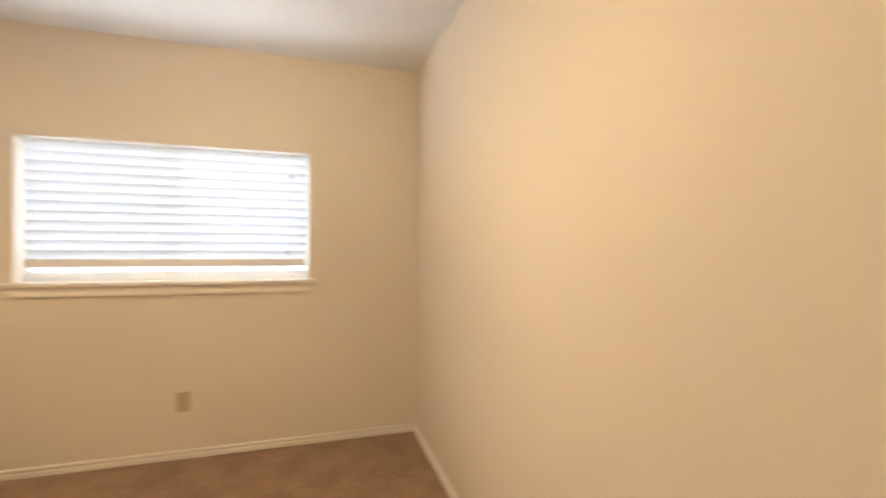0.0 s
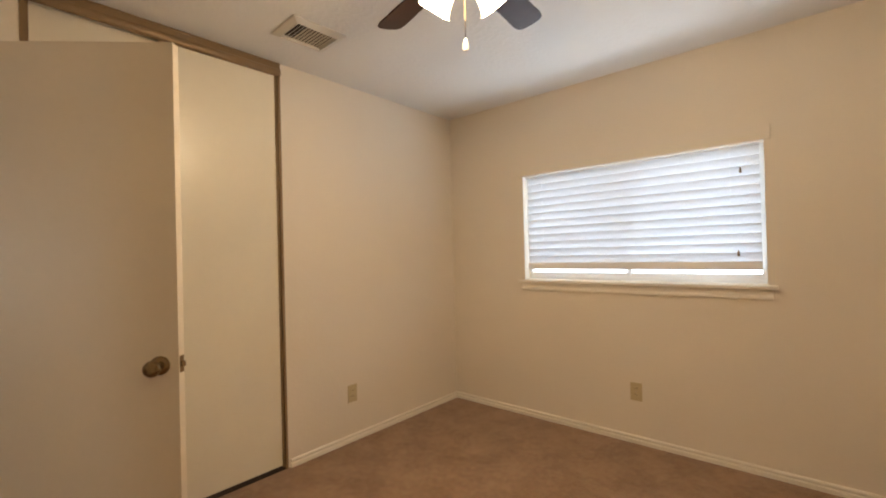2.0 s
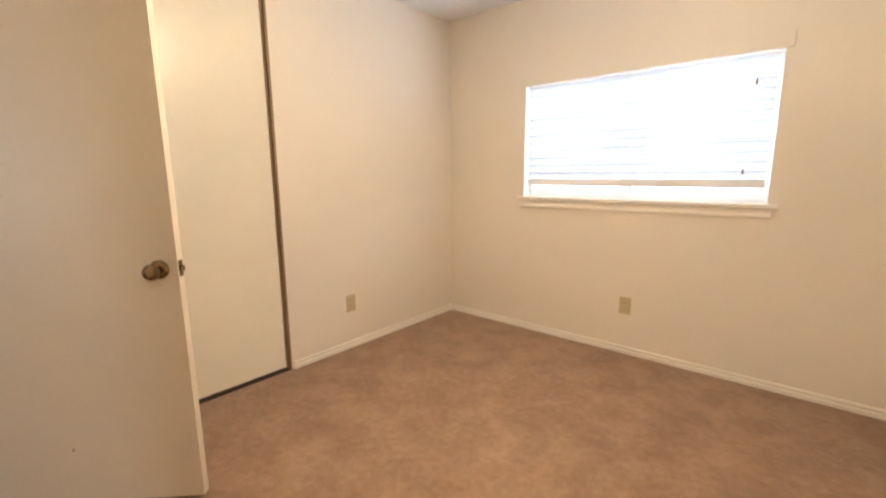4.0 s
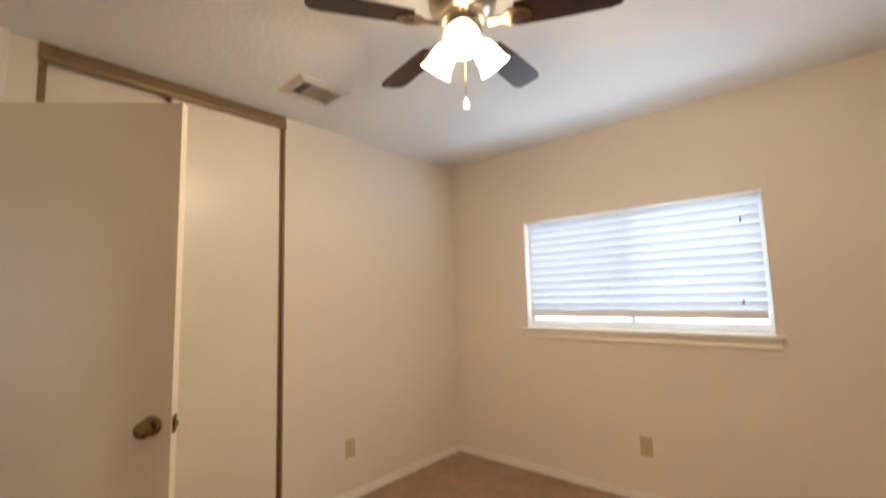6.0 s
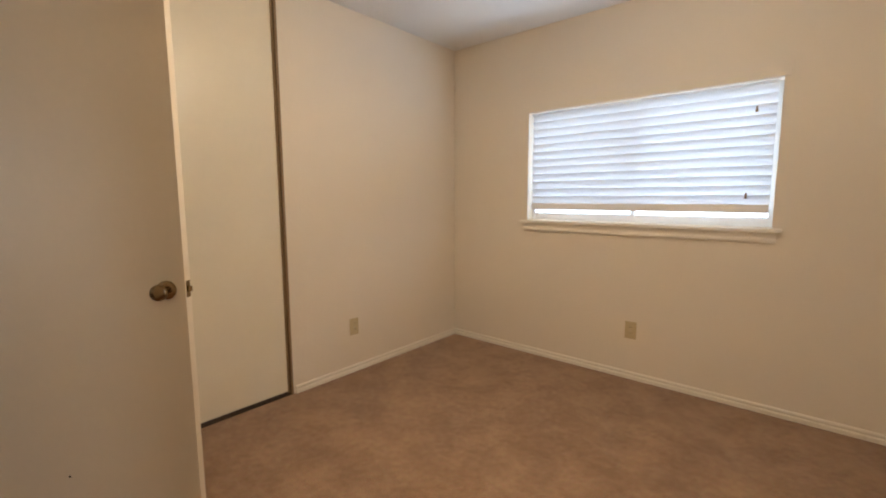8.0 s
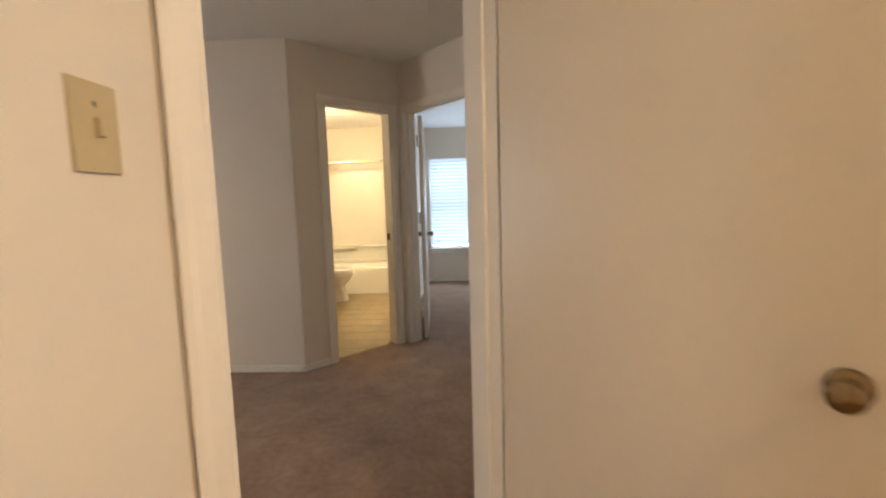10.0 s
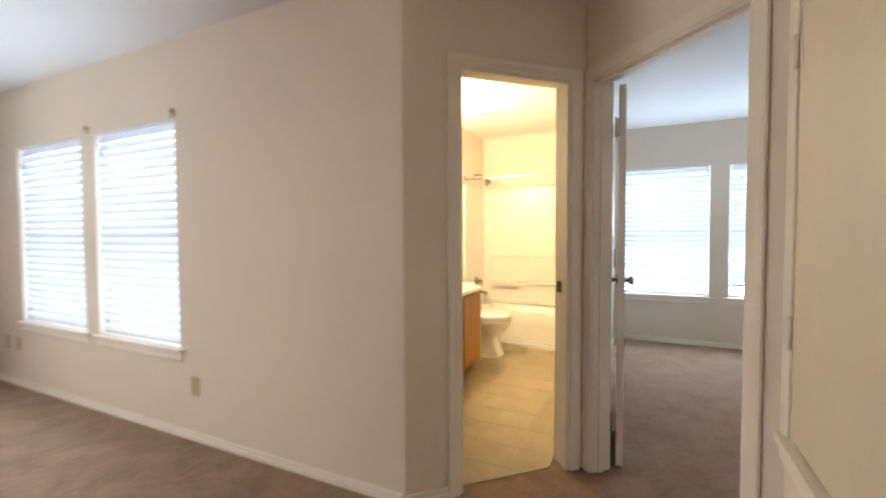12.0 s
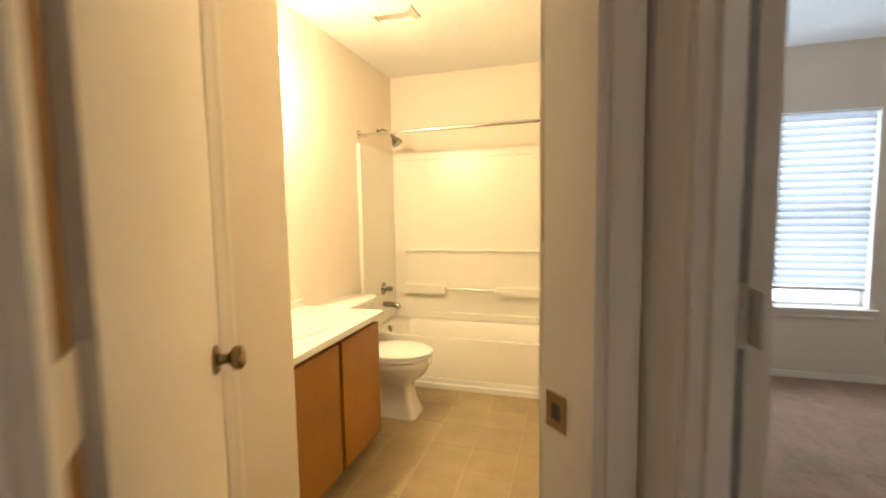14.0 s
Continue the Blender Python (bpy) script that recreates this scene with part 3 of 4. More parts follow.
for f, s, n, z, side in ((DIAG, 2.979, -0.028, 0.93, -1), (BATHW, 0.984, -0.082, 0.965, 1)):
    strike = thing("strike_plate", "worn brass strike plate on the door jamb", "strike plate", "strike plates")
    bm = bmesh.new()
    box(bm, f, s, s + side * 0.002, n - 0.022, n + 0.022, z - 0.030, z + 0.030)
    part("plate", bm, BRASS, strike)
    bm = bmesh.new()
    box(bm, f, s + side * 0.002, s + side * 0.0028, n - 0.009, n + 0.009, z - 0.014, z + 0.014)
    part("slot", bm, HOLE, strike)

frame_4 = tagged(new("door_frame_4"), "cream painted frame and sill of a raised utility door", "door frame", "", "structure")
casing(HVAC, -1.622, -0.758, 2.036, frame_4, 0.0, 1, 0.63)
bm = bmesh.new()
box(bm, HVAC, -1.684, -0.66, 0.0, 0.03, 0.600, 0.628)
part("sill", bm, TRIM, frame_4, bevel=0.003)
bm = bmesh.new()
sweep(bm, [HVAC.at(-1.68, b, 0.600 - a) for a, b in CASE], [HVAC.at(-0.68, b, 0.600 - a) for a, b in CASE])
part("apron", bm, TRIM, frame_4)
for a, b, c, d in ((-1.621, -1.614, 0.63, 2.04), (-0.766, -0.759, 0.63, 2.04)):
    bm = bmesh.new()
    box(bm, HVAC, a, b, -0.10, 0.001, c, d)
    part("jamb", bm, TRIM, frame_4)
door_leaf("utility_door", (-1.611, -2.933, 0), (1, 0), 0.84, 2.033, "cream painted flush utility closet door, closed, set above the floor", knob_z=1.12, bottom=0.64, swing=1, hinges=(0.955, 1.78))

# sliding closet doors
track = thing("closet_track", "bronze metal track and frame of a sliding closet", "closet track")
for nm, b in (("side_channel", (1.60, 1.616, -0.085, 0.003, 0.0, 2.362)), ("side_channel", (2.714, 2.73, -0.085, 0.003, 0.0, 2.362)), ("floor_track", (1.616, 2.714, -0.085, -0.002, 0.001, 0.011)), ("top_channel", (1.60, 2.73, -0.095, -0.012, 2.40, 2.439))):
    bm = bmesh.new()
    box(bm, WEST, *b)
    part(nm, bm, BRONZE if nm != "floor_track" else DARK, track)
bm = bmesh.new()
FASCIA = ((-0.012, 2.362), (0.006, 2.362), (0.012, 2.366), (0.016, 2.376), (0.016, 2.388), (0.012, 2.398), (0.005, 2.404), (0.004, 2.428), (0.009, 2.432), (0.009, 2.438), (-0.012, 2.439))
sweep(bm, [WEST.at(1.60, n, z) for n, z in FASCIA], [WEST.at(2.73, n, z) for n, z in FASCIA])
part("fascia", bm, BRONZE, track, smooth=True)
for s0, s1, n0, lab in ((1.618, 2.232, -0.034, "front"), (2.19, 2.712, -0.072, "rear")):
    slide = thing("closet_door", f"tall cream sliding closet door panel, the {lab} one, closed", "closet door", "sliding closet doors")
    bm = bmesh.new()
    box(bm, WEST, s0 + 0.004, s1 - 0.006, n0, n0 + 0.022, 0.022, 2.385)
    part("panel", bm, SLIDER, slide)
    for a, b in ((s0, s0 + 0.012), (s1 - 0.014, s1)):
        bm = bmesh.new()
        box(bm, WEST, a, b, n0 - 0.002, n0 + 0.026, 0.015, 2.385)
        part("edge_stile", bm, BRONZE, slide)
    bm = bmesh.new()
    box(bm, WEST, s0, s1, n0 - 0.001, n0 + 0.023, 0.012, 0.024)
    part("bottom_rail", bm, DARK, slide)

# ---- windows and blinds ----
window(1, NORTH, *AW, 0.12, 24, hung=False, up=3.5)
blind(NORTH, 0.736, 2.204, 1.128, 1.836, -0.032, -66, 0.0545, "white slat blind, almost closed and raised a little off the sill", rail=0.047)
window(2, CWALL, *CW1, 0.12, 16, up=2.5)
window(3, CWALL, *CW2, 0.12, 16, up=2.5)
blind(CWALL, 7.012, 7.938, 0.565, 1.957, -0.032, 66, 0.0545, "white slat blind let down to the sill")
blind(CWALL, 5.942, 6.818, 0.565, 1.957, -0.032, 66, 0.0545, "white slat blind let down to the sill")
window(4, BWIN, *BW1, 0.12, 25, up=3.6, color=(0.66, 0.82, 1.0))
window(5, BWIN, *BW2, 0.12, 25, up=3.6, color=(0.66, 0.82, 1.0))
# window 6 is made up, a warm fill for living room and hall
window(6, CSOUTH, *FILL_OPENING, 0.12, 22, color=(1.0, 0.94, 0.86))
blind(BWIN, 2.757, 3.608, 0.555, 1.967, -0.032, 66, 0.0545, "white slat blind let down to the sill")
blind(BWIN, 1.692, 2.553, 0.665, 1.967, -0.032, 66, 0.0545, "white slat blind raised above the sill", rail=0.030)

valance = thing("valance", "cream wooden valance over the bedroom blind", "valance")
bm = bmesh.new()
box(bm, NORTH, 0.700, 2.252, 0.010, 0.018, 1.842, 1.922)
part("face_board", bm, WALL, valance, bevel=0.002)
for a, b in ((0.700, 0.708), (2.244, 2.252)):
    bm = bmesh.new()
    box(bm, NORTH, a, b, 0.0, 0.010, 1.842, 1.922)
    part("return", bm, WALL, valance)
for f, s in ((CWALL, 5.945), (CWALL, 6.90)):
    clip = thing("blind_bracket", "small grey valance bracket above the blind", "bracket", "blind brackets")
    bm = bmesh.new()
    box(bm, f, s - 0.022, s + 0.022, 0.0, 0.006, 1.965, 2.015)
    part("plate", bm, PLATE, clip)
    bm = bmesh.new()
    box(bm, f, s - 0.022, s - 0.012, 0.006, 0.03, 1.985, 2.012)
    part("hook", bm, PLATE, clip)

# ---- plates ----
cover_plate("outlet", WEST, 1.121, 0.325, "almond duplex outlet on the bedroom wall")
cover_plate("outlet", NORTH, 1.518, 0.335, "almond duplex outlet below the bedroom window")
cover_plate("outlet", CWALL, 5.795, 0.335, "almond duplex outlet beside the living room window")
cover_plate("outlet", CWALL, 8.06, 0.353, "almond duplex outlet near the living room corner")
cover_plate("cable_plate", CWALL, 8.24, 0.353, "almond cable plate near the living room corner")
cover_plate("outlet", BWIN, 1.54, 0.356, "almond duplex outlet under the far bedroom window")
cover_plate("light_switch", SOUTH, 0.876, 1.342, "almond toggle light switch beside the bedroom door", True)

# ---- ceiling fan ----
FX, FY, FZ = 1.560, -1.785, 2.25
fan = thing("ceiling_fan", "nickel ceiling fan with dark walnut blades and lit glass shades", "ceiling fan", m=pose(FX, FY, 2.44))
bm = bmesh.new()
lathe(bm, ((0.001, 0), (0.105, 0.0), (0.108, -0.012), (0.100, -0.020), (0.104, -0.034), (0.118, -0.05), (0.124, -0.085), (0.118, -0.125), (0.098, -0.150), (0.078, -0.160), (0.074, -0.178), (0.001, -0.180)), None, 40)
part("motor_housing", bm, NICKEL, fan, smooth=True)
bm = bmesh.new()
lathe(bm, ((0.001, -0.180), (0.050, -0.180), (0.064, -0.190), (0.068, -0.212), (0.060, -0.236), (0.036, -0.250), (0.001, -0.254)), None, 32)
part("light_kit", bm, NICKEL, fan, smooth=True)
for k in range(5):
    a = radians(-121.6 - 72 * k)
    m = Matrix.Rotation(a, 4, "Z") @ Matrix.Translation((0, 0, FZ - 2.44)) @ Matrix.Rotation(radians(-12), 4, "X")
    outline = [(0.185, -0.048), (0.30, -0.056), (0.49, -0.062), (0.518, -0.056), (0.531, -0.038), (0.534, 0.0), (0.531, 0.038), (0.518, 0.056), (0.49, 0.062), (0.30, 0.056), (0.185, 0.048), (0.176, 0.0)]
    bm = bmesh.new()
    loft(bm, [[m @ Vector((x, y, 0)) for x, y in outline], [m @ Vector((x, y, 0.007)) for x, y in outline]])
    blade = part("blade", bm, WALNUT, fan)
    bm = bmesh.new()
    arm = [(0.09, -0.016), (0.14, -0.012), (0.165, -0.034), (0.20, -0.040), (0.235, -0.020), (0.240, 0.0), (0.235, 0.020), (0.20, 0.040), (0.165, 0.034), (0.14, 0.012), (0.09, 0.016)]
    loft(bm, [[m @ Vector((x, y, -0.009)) for x, y in arm], [m @ Vector((x, y, -0.0005)) for x, y in arm]])
    iron = part("blade_iron", bm, IRON, blade, "brushed nickel blade bracket", bevel=0.002)
    bm = bmesh.new()
    hollow = [(0.172, 0), (0.185, -0.020), (0.208, -0.018), (0.216, 0), (0.208, 0.018), (0.185, 0.020)]
    loft(bm, [[m @ Vector((x, y, -0.0105)) for x, y in hollow], [m @ Vector((x, y, -0.0092)) for x, y in hollow]])
    part("bracket_opening", bm, WALNUT, blade)
for k in range(3):
    a = radians(-55 + 120 * k)
    arm_m = Matrix.Rotation(a, 4, "Z") @ Matrix.Translation((0.050, 0, -0.222)) @ Matrix.Rotation(radians(180 - 38), 4, "Y")
    bm = bmesh.new()
    lathe(bm, ((0.001, -0.01), (0.020, -0.01), (0.022, 0.028), (0.001, 0.030)), arm_m, 18)
    socket = part("lamp_socket", bm, NICKEL, fan, smooth=True)
    bm = bmesh.new()
    lathe(bm, ((0.022, 0.022), (0.034, 0.032), (0.043, 0.055), (0.047, 0.085), (0.053, 0.110), (0.061, 0.124), (0.058, 0.124), (0.050, 0.108), (0.043, 0.083), (0.030, 0.040)), arm_m, 28)
    part("shade", bm, SHADE, fan, "lit frosted glass tulip shade", True)
    mouth = Matrix.Translation((FX, FY, 2.44)) @ arm_m @ Vector((0, 0, 0.098))
    bulb_lamp("fan_bulb", mouth, 23.0, BULB, 0.028)
bm = bmesh.new()
tube(bm, [Vector((0.01, -0.01, -0.25)), Vector((0.01, -0.01, -0.475))], 0.0016, 6)
chain = part("pull_chain", bm, BRASS, fan)
bm = bmesh.new()
lathe(bm, ((0.001, -0.505), (0.009, -0.503), (0.011, -0.490), (0.008, -0.475), (0.003, -0.462), (0.001, -0.460)), Matrix.Translation((0.01, -0.01, 0)), 14)
part("pull", bm, CHINA, fan, "white pull knob", True)

dome = thing("ceiling_light", "lit frosted dome ceiling light in the far bedroom", "ceiling light", m=pose(-3.74, -1.62, 2.44))
bm = bmesh.new()
lathe(bm, ((0.001, 0), (0.15, 0), (0.155, -0.012), (0.145, -0.022), (0.001, -0.024)), None, 32)
part("base", bm, NICKEL, dome, smooth=True)
bm = bmesh.new()
lathe(bm, ((0.138, -0.022), (0.135, -0.045), (0.11, -0.075), (0.06, -0.094), (0.001, -0.10)), None, 32)
part("dome", bm, DOME, dome, "lit frosted glass dome", True)
bulb_lamp("dome_bulb", (-3.74, -1.62, 2.29), 5.5, (1.0, 0.93, 0.84), 0.10)

register("ceiling_vent", (0.438, -1.668, 2.439), 0.30, 0.25, 88, "cream metal ceiling register with louvres", 12)
register("exhaust_vent", (-4.10, -4.745, 2.439), 0.28, 0.17, 90, "small cream exhaust vent in the bathroom ceiling", 8, -1, 0.52)
cover = thing("exhaust_fan", "cream plastic exhaust fan cover on the bathroom ceiling", "exhaust fan", m=pose(-2.84, -4.37, 2.439))
bm = bmesh.new()
loft(bm, [[(x * 0.105, y * 0.088, 0) for x, y in ((-1, -1), (1, -1), (1, 1), (-1, 1))], [(x * 0.105, y * 0.088, -0.010) for x, y in ((-1, -1), (1, -1), (1, 1), (-1, 1))], [(x * 0.092, y * 0.075, -0.022) for x, y in ((-1, -1), (1, -1), (1, 1), (-1, 1))]])
grille = part("grille", bm, VENT, cover, bevel=0.002)
for k in range(7):
    bm = bmesh.new()
    box(bm, XY, -0.075, 0.075, -0.054 + k * 0.018 - 0.002, -0.054 + k * 0.018 + 0.002, -0.0228, -0.0215)
    part("grille_slot", bm, PLATE, grille)
bm = bmesh.new()
lathe(bm, ((0.001, -0.038), (0.045, -0.036), (0.058, -0.028), (0.062, -0.012), (0.068, -0.010), (0.068, 0.0), (0.001, 0.0)), Matrix.Translation((0.93, -2.785, 2.439)), 28)
tagged(finish("smoke_detector", bm, CHINA, True), "round white smoke detector on the bedroom ceiling", "smoke detector")

# ---- bathroom ----
def rounded(cx, cy, hx, hy, r, z, k=5):
    out = []
    for qx, qy, a0 in ((1, 1, 0), (-1, 1, 90), (-1, -1, 180), (1, -1, 270)):
        for i in range(k + 1):
            a = radians(a0 + 90 * i / k)
            out.append((cx + qx * (hx - r) + r * math.cos(a), cy + qy * (hy - r) + r * math.sin(a), z))
    return out


tub = thing("bathtub", "cream acrylic bathtub with a plain apron", "bathtub")
tx, ty, hx, hy = -4.91, -4.52, 0.297, 0.728
bm = bmesh.new()
loft(bm, [rounded(tx, ty, hx, hy, 0.012, 0.001), rounded(tx, ty, hx, hy, 0.012, 0.35), rounded(tx, ty, hx - 0.006, hy - 0.006, 0.012, 0.372), rounded(tx, ty, hx - 0.05, hy - 0.07, 0.10, 0.372), rounded(tx, ty, hx - 0.066, hy - 0.09, 0.12, 0.35), rounded(tx, ty, hx - 0.11, hy - 0.16, 0.12, 0.10), rounded(tx, ty, hx - 0.14, hy - 0.22, 0.10, 0.075)])
part("tub_shell", bm, ACRYLIC, tub, smooth=True)
bm = bmesh.new()
box(bm, XY, -4.613, -4.585, -5.24, -3.795, 0.004, 0.040)
box(bm, XY, -4.613, -4.604, -5.24, -3.795, 0.032, 0.075)
part("apron_lip", bm, CHINA, tub, bevel=0.004)

surround = thing("tub_surround", "cream moulded plastic tub surround with soap ledges and a towel bar", "tub surround")
for nm, b in (("back_panel", (-5.208, -5.190, -5.232, -3.81, 0.376, 1.80)), ("side_panel", (-5.19, -4.572, -5.248, -5.232, 0.376, 1.80)), ("side_panel", (-5.19, -4.572, -3.808, -3.792, 0.376, 1.80)), ("edge_flange", (-4.580, -4.560, -5.249, -5.222, 0.376, 1.80)), ("edge_flange", (-4.580, -4.560, -3.818, -3.791, 0.376, 1.80)), ("top_lip", (-5.19, -5.176, -5.18, -3.86, 1.735, 1.752)), ("lower_back", (-5.19, -5.150, -5.13, -3.87, 0.376, 0.43)), ("shelf_lip", (-5.19, -5.166, -5.14, -3.86, 0.958, 0.970)), ("shelf_lip", (-5.19, -5.176, -5.14, -5.128, 0.66, 0.960)), ("soap_ledge", (-5.19, -5.12, -5.13, -4.765, 0.60, 0.665)), ("soap_ledge", (-5.19, -5.12, -4.325, -3.90, 0.60, 0.665))):
    bm = bmesh.new()
    box(bm, XY, *b)
    part(nm, bm, ACRYLIC, surround, bevel=0.005)
bm = bmesh.new()
tube(bm, [Vector((-5.14, -4.77, 0.645)), Vector((-5.14, -4.32, 0.645))], 0.007)
part("grab_bar", bm, CHROME, surround, "chrome bar between the ledges", True)

rod = thing("shower_rod", "white and chrome shower curtain rod between the walls", "shower rod")
bm = bmesh.new()
tube(bm, [Vector((-4.60, -5.24, 1.862)), Vector((-4.60, -3.80, 1.874))], 0.0125, 14)
part("rod", bm, CHROME, rod, smooth=True)
for y, w in ((-5.248, 1), (-3.792, -1)):
    bm = bmesh.new()
    lathe(bm, ((0.001, 0), (0.034, 0), (0.034, 0.006), (0.018, 0.016), (0.001, 0.017)), Matrix.Translation((-4.60, y, 1.868)) @ Vector((0, w, 0)).to_track_quat("Z", "Y").to_matrix().to_4x4(), 20)
    part("end_flange", bm, CHROME, rod, smooth=True)

shower = thing("wall_shower", "chrome shower head on a bent wall arm", "shower")
bm = bmesh.new()
tube(bm, [Vector((-4.92, -5.25, 1.945)), Vector((-4.92, -5.20, 1.955)), Vector((-4.92, -5.15, 1.935)), Vector((-4.92, -5.12, 1.905))], 0.009)
part("arm", bm, STEEL, shower, smooth=True)
bm = bmesh.new()
lathe(bm, ((0.001, 0), (0.012, 0.0), (0.014, 0.02), (0.020, 0.028), (0.036, 0.062), (0.036, 0.070), (0.001, 0.072)), Matrix.Translation((-4.92, -5.122, 1.908)) @ Vector((0, 0.55, -0.8)).to_track_quat("Z", "Y").to_matrix().to_4x4() @ Matrix.Scale(1.25, 4), 22)
part("head", bm, STEEL, shower, smooth=True)
bm = bmesh.new()
lathe(bm, ((0.001, 0), (0.026, 0), (0.022, 0.008), (0.001, 0.010)), Matrix.Translation((-4.92, -5.25, 1.945)) @ Vector((0, 1, 0)).to_track_quat("Z", "Y").to_matrix().to_4x4(), 18)
part("escutcheon", bm, CHROME, shower, smooth=True)

taps = thing("tub_faucet", "chrome tub valve, spout and overflow plate", "tub faucet")
ahead = Vector((0, 1, 0)).to_track_quat("Z", "Y").to_matrix().to_4x4()
bm = bmesh.new()
lathe(bm, ((0.001, 0), (0.055, 0), (0.053, 0.006), (0.030, 0.014), (0.024, 0.030), (0.001, 0.032)), Matrix.Translation((-4.92, -5.232, 0.665)) @ ahead, 26)
part("valve_plate", bm, STEEL, taps, smooth=True)
bm = bmesh.new()
lathe(bm, ((0.001, 0.03), (0.018, 0.03), (0.022, 0.05), (0.020, 0.075), (0.001, 0.078)), Matrix.Translation((-4.92, -5.232, 0.665)) @ ahead, 18)
part("handle", bm, STEEL, taps, smooth=True)
bm = bmesh.new()
tube(bm, [Vector((-4.92, -5.232, 0.535)), Vector((-4.92, -5.16, 0.535)), Vector((-4.92, -5.11, 0.530)), Vector((-4.92, -5.095, 0.51))], 0.021, 14)
part("spout", bm, STEEL, taps, smooth=True)
bm = bmesh.new()
lathe(bm, ((0.001, 0), (0.032, 0), (0.028, 0.008), (0.001, 0.010)), Matrix.Translation((-4.86, -5.160, 0.345)) @ Vector((0, 1, 0.2)).to_track_quat("Z", "Y").to_matrix().to_4x4(), 18)
part("overflow_plate", bm, STEEL, taps, smooth=True)


def oval(cx, cy, rx, ry, z, k=28, egg=0.0):
    return [(cx + rx * math.cos(a) * (1 - egg * math.sin(a)), cy + ry * math.sin(a), z) for a in [2 * math.pi * i / k for i in range(k)]]


toilet = thing("toilet", "white china toilet with the lid closed, beside the vanity", "toilet")
cx = -4.16
bm = bmesh.new()
loft(bm, [rounded(cx, -4.875, 0.090, 0.218, 0.035, 0.004, 6), rounded(cx, -4.875, 0.088, 0.216, 0.035, 0.03, 6), rounded(cx, -4.885, 0.078, 0.198, 0.035, 0.10, 6), rounded(cx, -4.885, 0.070, 0.182, 0.04, 0.19, 6), rounded(cx, -4.875, 0.078, 0.188, 0.06, 0.225, 6), oval(cx, -4.825, 0.128, 0.200, 0.27), oval(cx, -4.80, 0.168, 0.222, 0.335), oval(cx, -4.80, 0.176, 0.228, 0.372), oval(cx, -4.80, 0.17, 0.222, 0.385)])
part("bowl", bm, CHINA, toilet, smooth=True)
bm = bmesh.new()
loft(bm, [oval(cx, -4.80, 0.172, 0.222, 0.387), oval(cx, -4.80, 0.182, 0.234, 0.391), oval(cx, -4.80, 0.182, 0.234, 0.402), oval(cx, -4.80, 0.176, 0.228, 0.406)])
part("seat", bm, CHINA, toilet, smooth=True)
bm = bmesh.new()
loft(bm, [oval(cx, -4.80, 0.172, 0.224, 0.409), oval(cx, -4.80, 0.182, 0.234, 0.413), oval(cx, -4.80, 0.180, 0.232, 0.424), oval(cx, -4.80, 0.15, 0.20, 0.432), oval(cx, -4.80, 0.06, 0.09, 0.435)])
part("lid", bm, CHINA, toilet, smooth=True)
bm = bmesh.new()
loft(bm, [rounded(cx, -5.135, 0.19, 0.085, 0.03, 0.36), rounded(cx, -5.135, 0.20, 0.09, 0.03, 0.42), rounded(cx, -5.140, 0.215, 0.098, 0.03, 0.690)])
part("tank", bm, CHINA, toilet, smooth=True)
bm = bmesh.new()
loft(bm, [rounded(cx, -5.140, 0.222, 0.104, 0.03, 0.691), rounded(cx, -5.140, 0.228, 0.108, 0.03, 0.698), rounded(cx, -5.140, 0.228, 0.108, 0.03, 0.714), rounded(cx, -5.140, 0.220, 0.100, 0.03, 0.722)])
part("tank_lid", bm, CHINA, toilet, smooth=True)
bm = bmesh.new()
tube(bm, [Vector((cx + 0.15, -5.045, 0.65)), Vector((cx + 0.15, -5.02, 0.65)), Vector((cx + 0.09, -5.015, 0.642))], 0.006)
part("flush_lever", bm, CHROME, toilet, smooth=True)

vanity = thing("vanity_cabinet", "honey oak bathroom vanity with two flat doors", "vanity")
bm = bmesh.new()
box(bm, XY, -3.785, -2.955, -5.245, -4.775, 0.09, 0.728)
box(bm, XY, -3.785, -2.955, -5.245, -4.82, 0.004, 0.09)
part("carcass", bm, OAK, vanity)
for a, b in ((-3.783, -3.394), (-3.364, -2.960)):
    bm = bmesh.new()
    box(bm, XY, a, b, -4.775, -4.745, 0.095, 0.700)
    part("vanity_door", bm, OAK, vanity, bevel=0.004)
# gap between the doors, its shade put into a dark strip
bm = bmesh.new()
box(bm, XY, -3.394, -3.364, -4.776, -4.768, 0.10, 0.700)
part("centre_gap", bm, SEAM_SHADOW, vanity, "dark strip filling the gap between the doors")
# shadow of the countertop overhang, painted as a dark strip
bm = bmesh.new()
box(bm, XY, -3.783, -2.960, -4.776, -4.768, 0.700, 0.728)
part("overhang_shadow", bm, SEAM_SHADOW, vanity, "dark strip painted as the countertop's shadow")
# thin strip in the bare wood brown below both doors
bm = bmesh.new()
box(bm, XY, -3.784, -2.958, -4.777, -4.744, 0.089, 0.095)
part("bottom_edge", bm, RAW, vanity, "thin brown strip along the bottom of the doors")
top = thing("countertop", "white cultured marble vanity top with backsplash", "countertop")
bm = bmesh.new()
box(bm, XY, -3.815, -2.953, -5.247, -4.722, 0.729, 0.757)
part("slab", bm, MARBLE, top, bevel=0.006)
bm = bmesh.new()
box(bm, XY, -3.815, -2.953, -5.248, -5.230, 0.757, 0.80)
part("backsplash", bm, MARBLE, top, bevel=0.004)
bm = bmesh.new()
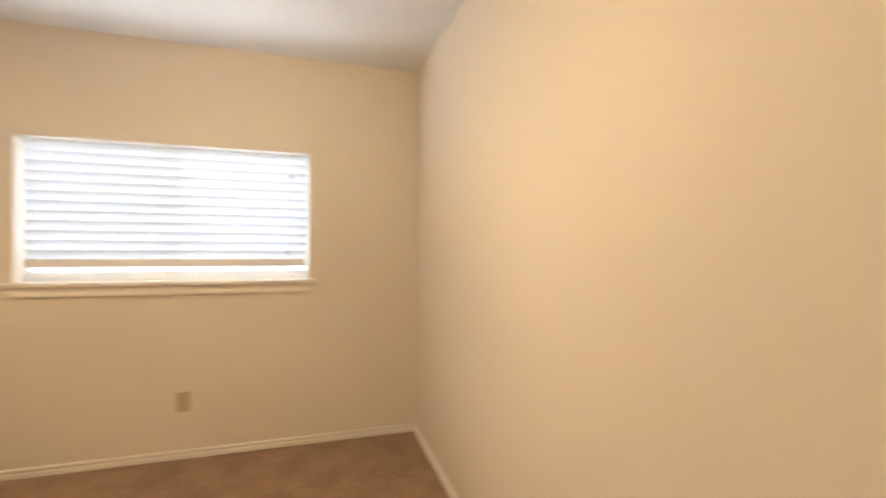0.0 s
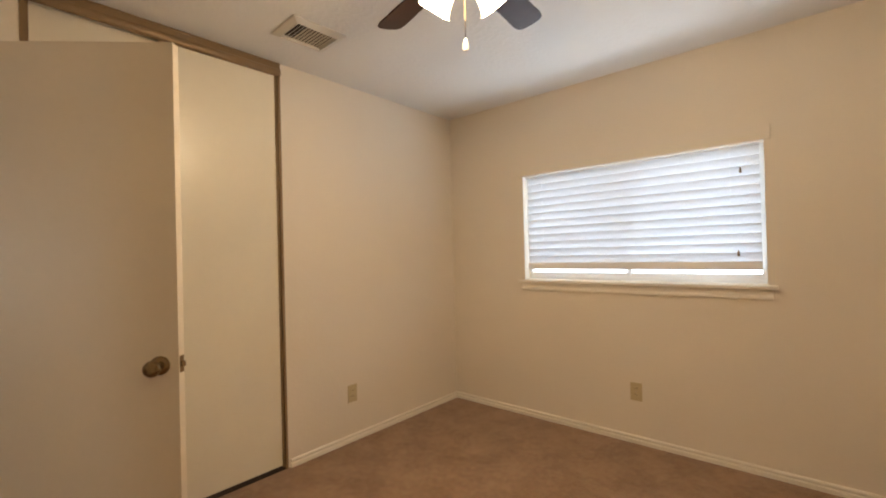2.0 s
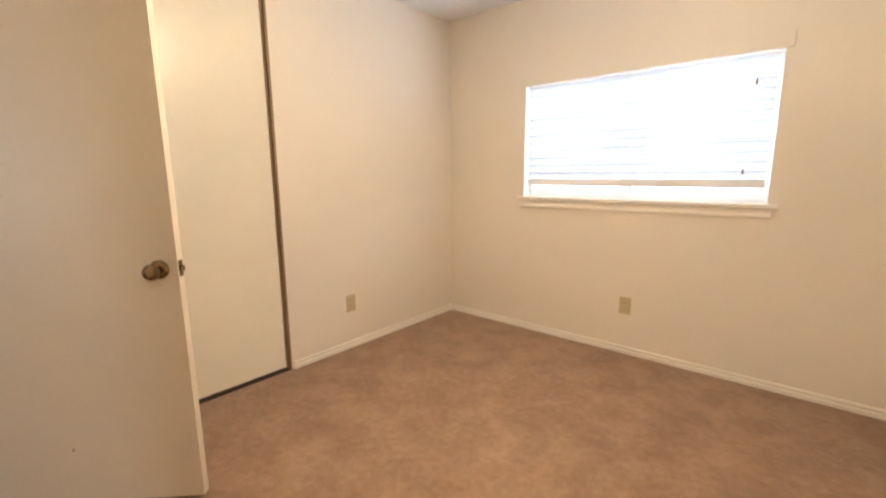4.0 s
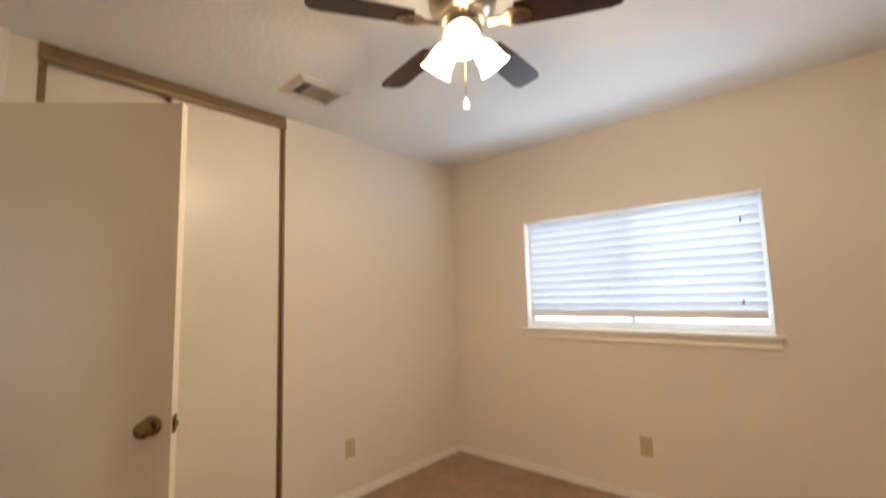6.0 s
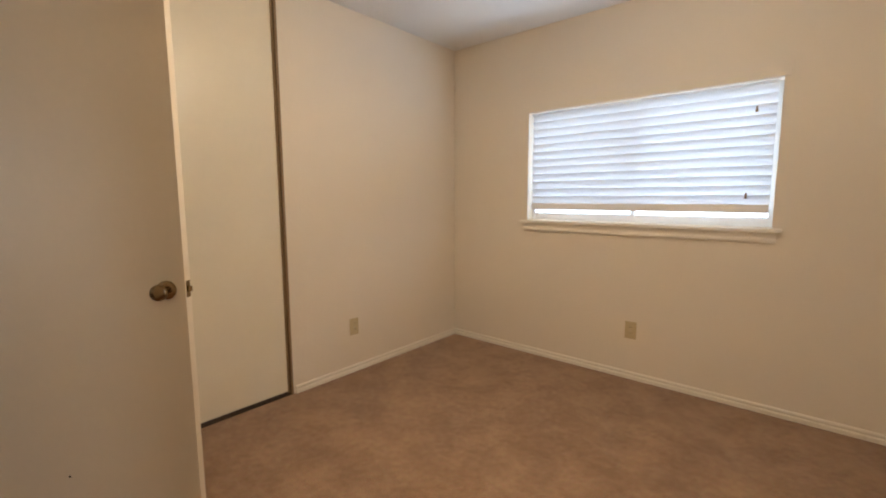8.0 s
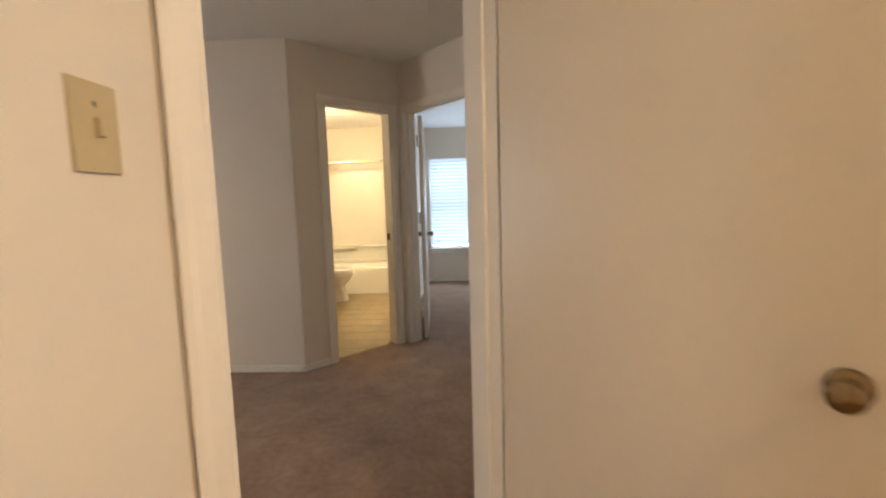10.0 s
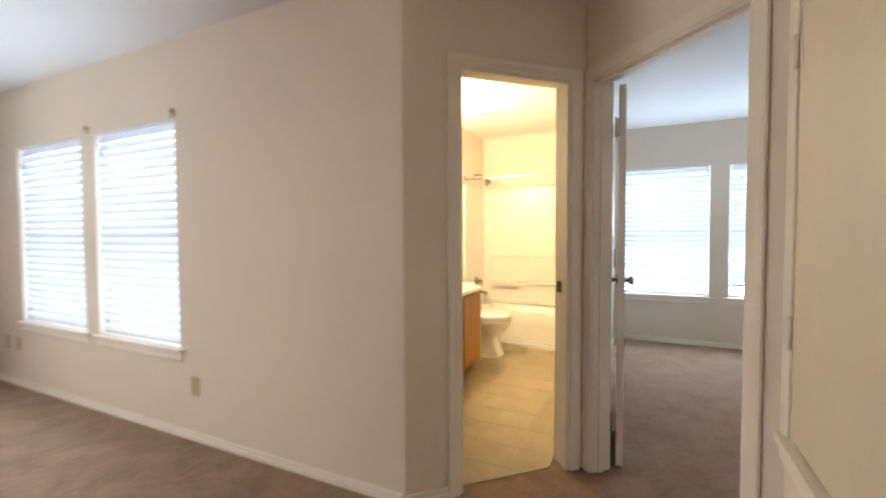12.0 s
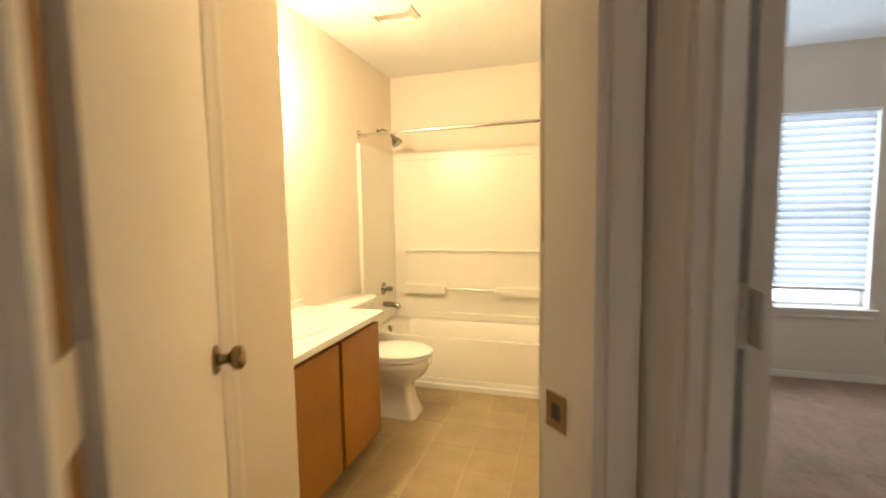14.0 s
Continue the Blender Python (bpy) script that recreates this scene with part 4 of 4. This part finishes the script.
loft(bm, [oval(-3.37, -4.97, 0.215, 0.155, 0.7575), oval(-3.37, -4.97, 0.215, 0.155, 0.761), oval(-3.37, -4.97, 0.195, 0.138, 0.761), oval(-3.37, -4.97, 0.17, 0.118, 0.7585)])
part("basin_rim", bm, MARBLE, top, smooth=True)

bar = thing("vanity_light", "chrome vanity light bar with lit round globes", "wall light")
bm = bmesh.new()
box(bm, XY, -3.60, -3.10, -5.249, -5.215, 2.03, 2.13)
part("back_plate", bm, CHROME, bar, bevel=0.006)
for x in (-3.50, -3.35, -3.20):
    bm = bmesh.new()
    lathe(bm, [(max(0.001, 0.045 * math.sin(math.pi * i / 12)), -0.045 * math.cos(math.pi * i / 12)) for i in range(13)], Matrix.Translation((x, -5.13, 2.08)), 20)
    part("globe", bm, GLOBE, bar, smooth=True)
    bulb_lamp("vanity_bulb", (x, -5.04, 1.99), 10.2, BATH_BULB, 0.045)

trim = tagged(new("trim"), "cream painted side casing of a linen closet", "trim", "", "structure")
bm = bmesh.new()
sweep(bm, [LINEN.at(-2.62 - a, b, 0) for a, b in CASE], [LINEN.at(-2.62 - a, b, 2.06) for a, b in CASE])
part("side_casing", bm, TRIM, trim)

# ---- bathroom floor tiles ----
P, J = 0.24, 0.005
LIMIT = -4.30 * R2


def clip(poly):
    out = []
    for (x0, y0), (x1, y1) in zip(poly, poly[1:] + poly[:1]):
        a, b = LIMIT - (x0 + y0), LIMIT - (x1 + y1)
        if a >= 0:
            out.append((x0, y0))
        if a * b < 0:
            t = a / (a - b)
            out.append((x0 + t * (x1 - x0), y0 + t * (y1 - y0)))
    return out


def tile_mesh(poly):
    bm = bmesh.new()
    mx, my = sum(p[0] for p in poly) / len(poly), sum(p[1] for p in poly) / len(poly)
    loft(bm, [[(x, y, 0.001) for x, y in poly], [(x, y, 0.0055) for x, y in poly], [(x + (mx - x) * 0.015, y + (my - y) * 0.015, 0.0068) for x, y in poly]])
    bmesh.ops.recalc_face_normals(bm, faces=bm.faces)
    me = bpy.data.meshes.new("tile")
    bm.to_mesh(me)
    bm.free()
    me.materials.append(TILE)
    return me


whole = tile_mesh([(-P / 2 + J / 2, -P / 2 + J / 2), (P / 2 - J / 2, -P / 2 + J / 2), (P / 2 - J / 2, P / 2 - J / 2), (-P / 2 + J / 2, P / 2 - J / 2)])
for i in range(12):
    for j in range(7):
        x0, y0 = max(-3.62 - 5 * P + i * P, -4.60), max(-4.00 - 5 * P + j * P, -5.24)
        x1, y1 = min(-3.62 - 4 * P + i * P, -1.84), min(-4.00 - 4 * P + j * P, -3.79)
        if x1 - x0 < 0.02 or y1 - y0 < 0.02:
            continue
        poly = [(x0 + J / 2, y0 + J / 2), (x1 - J / 2, y0 + J / 2), (x1 - J / 2, y1 - J / 2), (x0 + J / 2, y1 - J / 2)]
        cut = clip(poly)
        if len(cut) < 3:
            continue
        full = cut == poly and abs(x1 - x0 - P) < 1e-6 and abs(y1 - y0 - P) < 1e-6
        if full:
            ob = new("tile", whole)
            ob.location = ((x0 + x1) / 2, (y0 + y1) / 2, 0)
        else:
            ob = new("tile", tile_mesh(cut))
        ob.parent = bath_floor
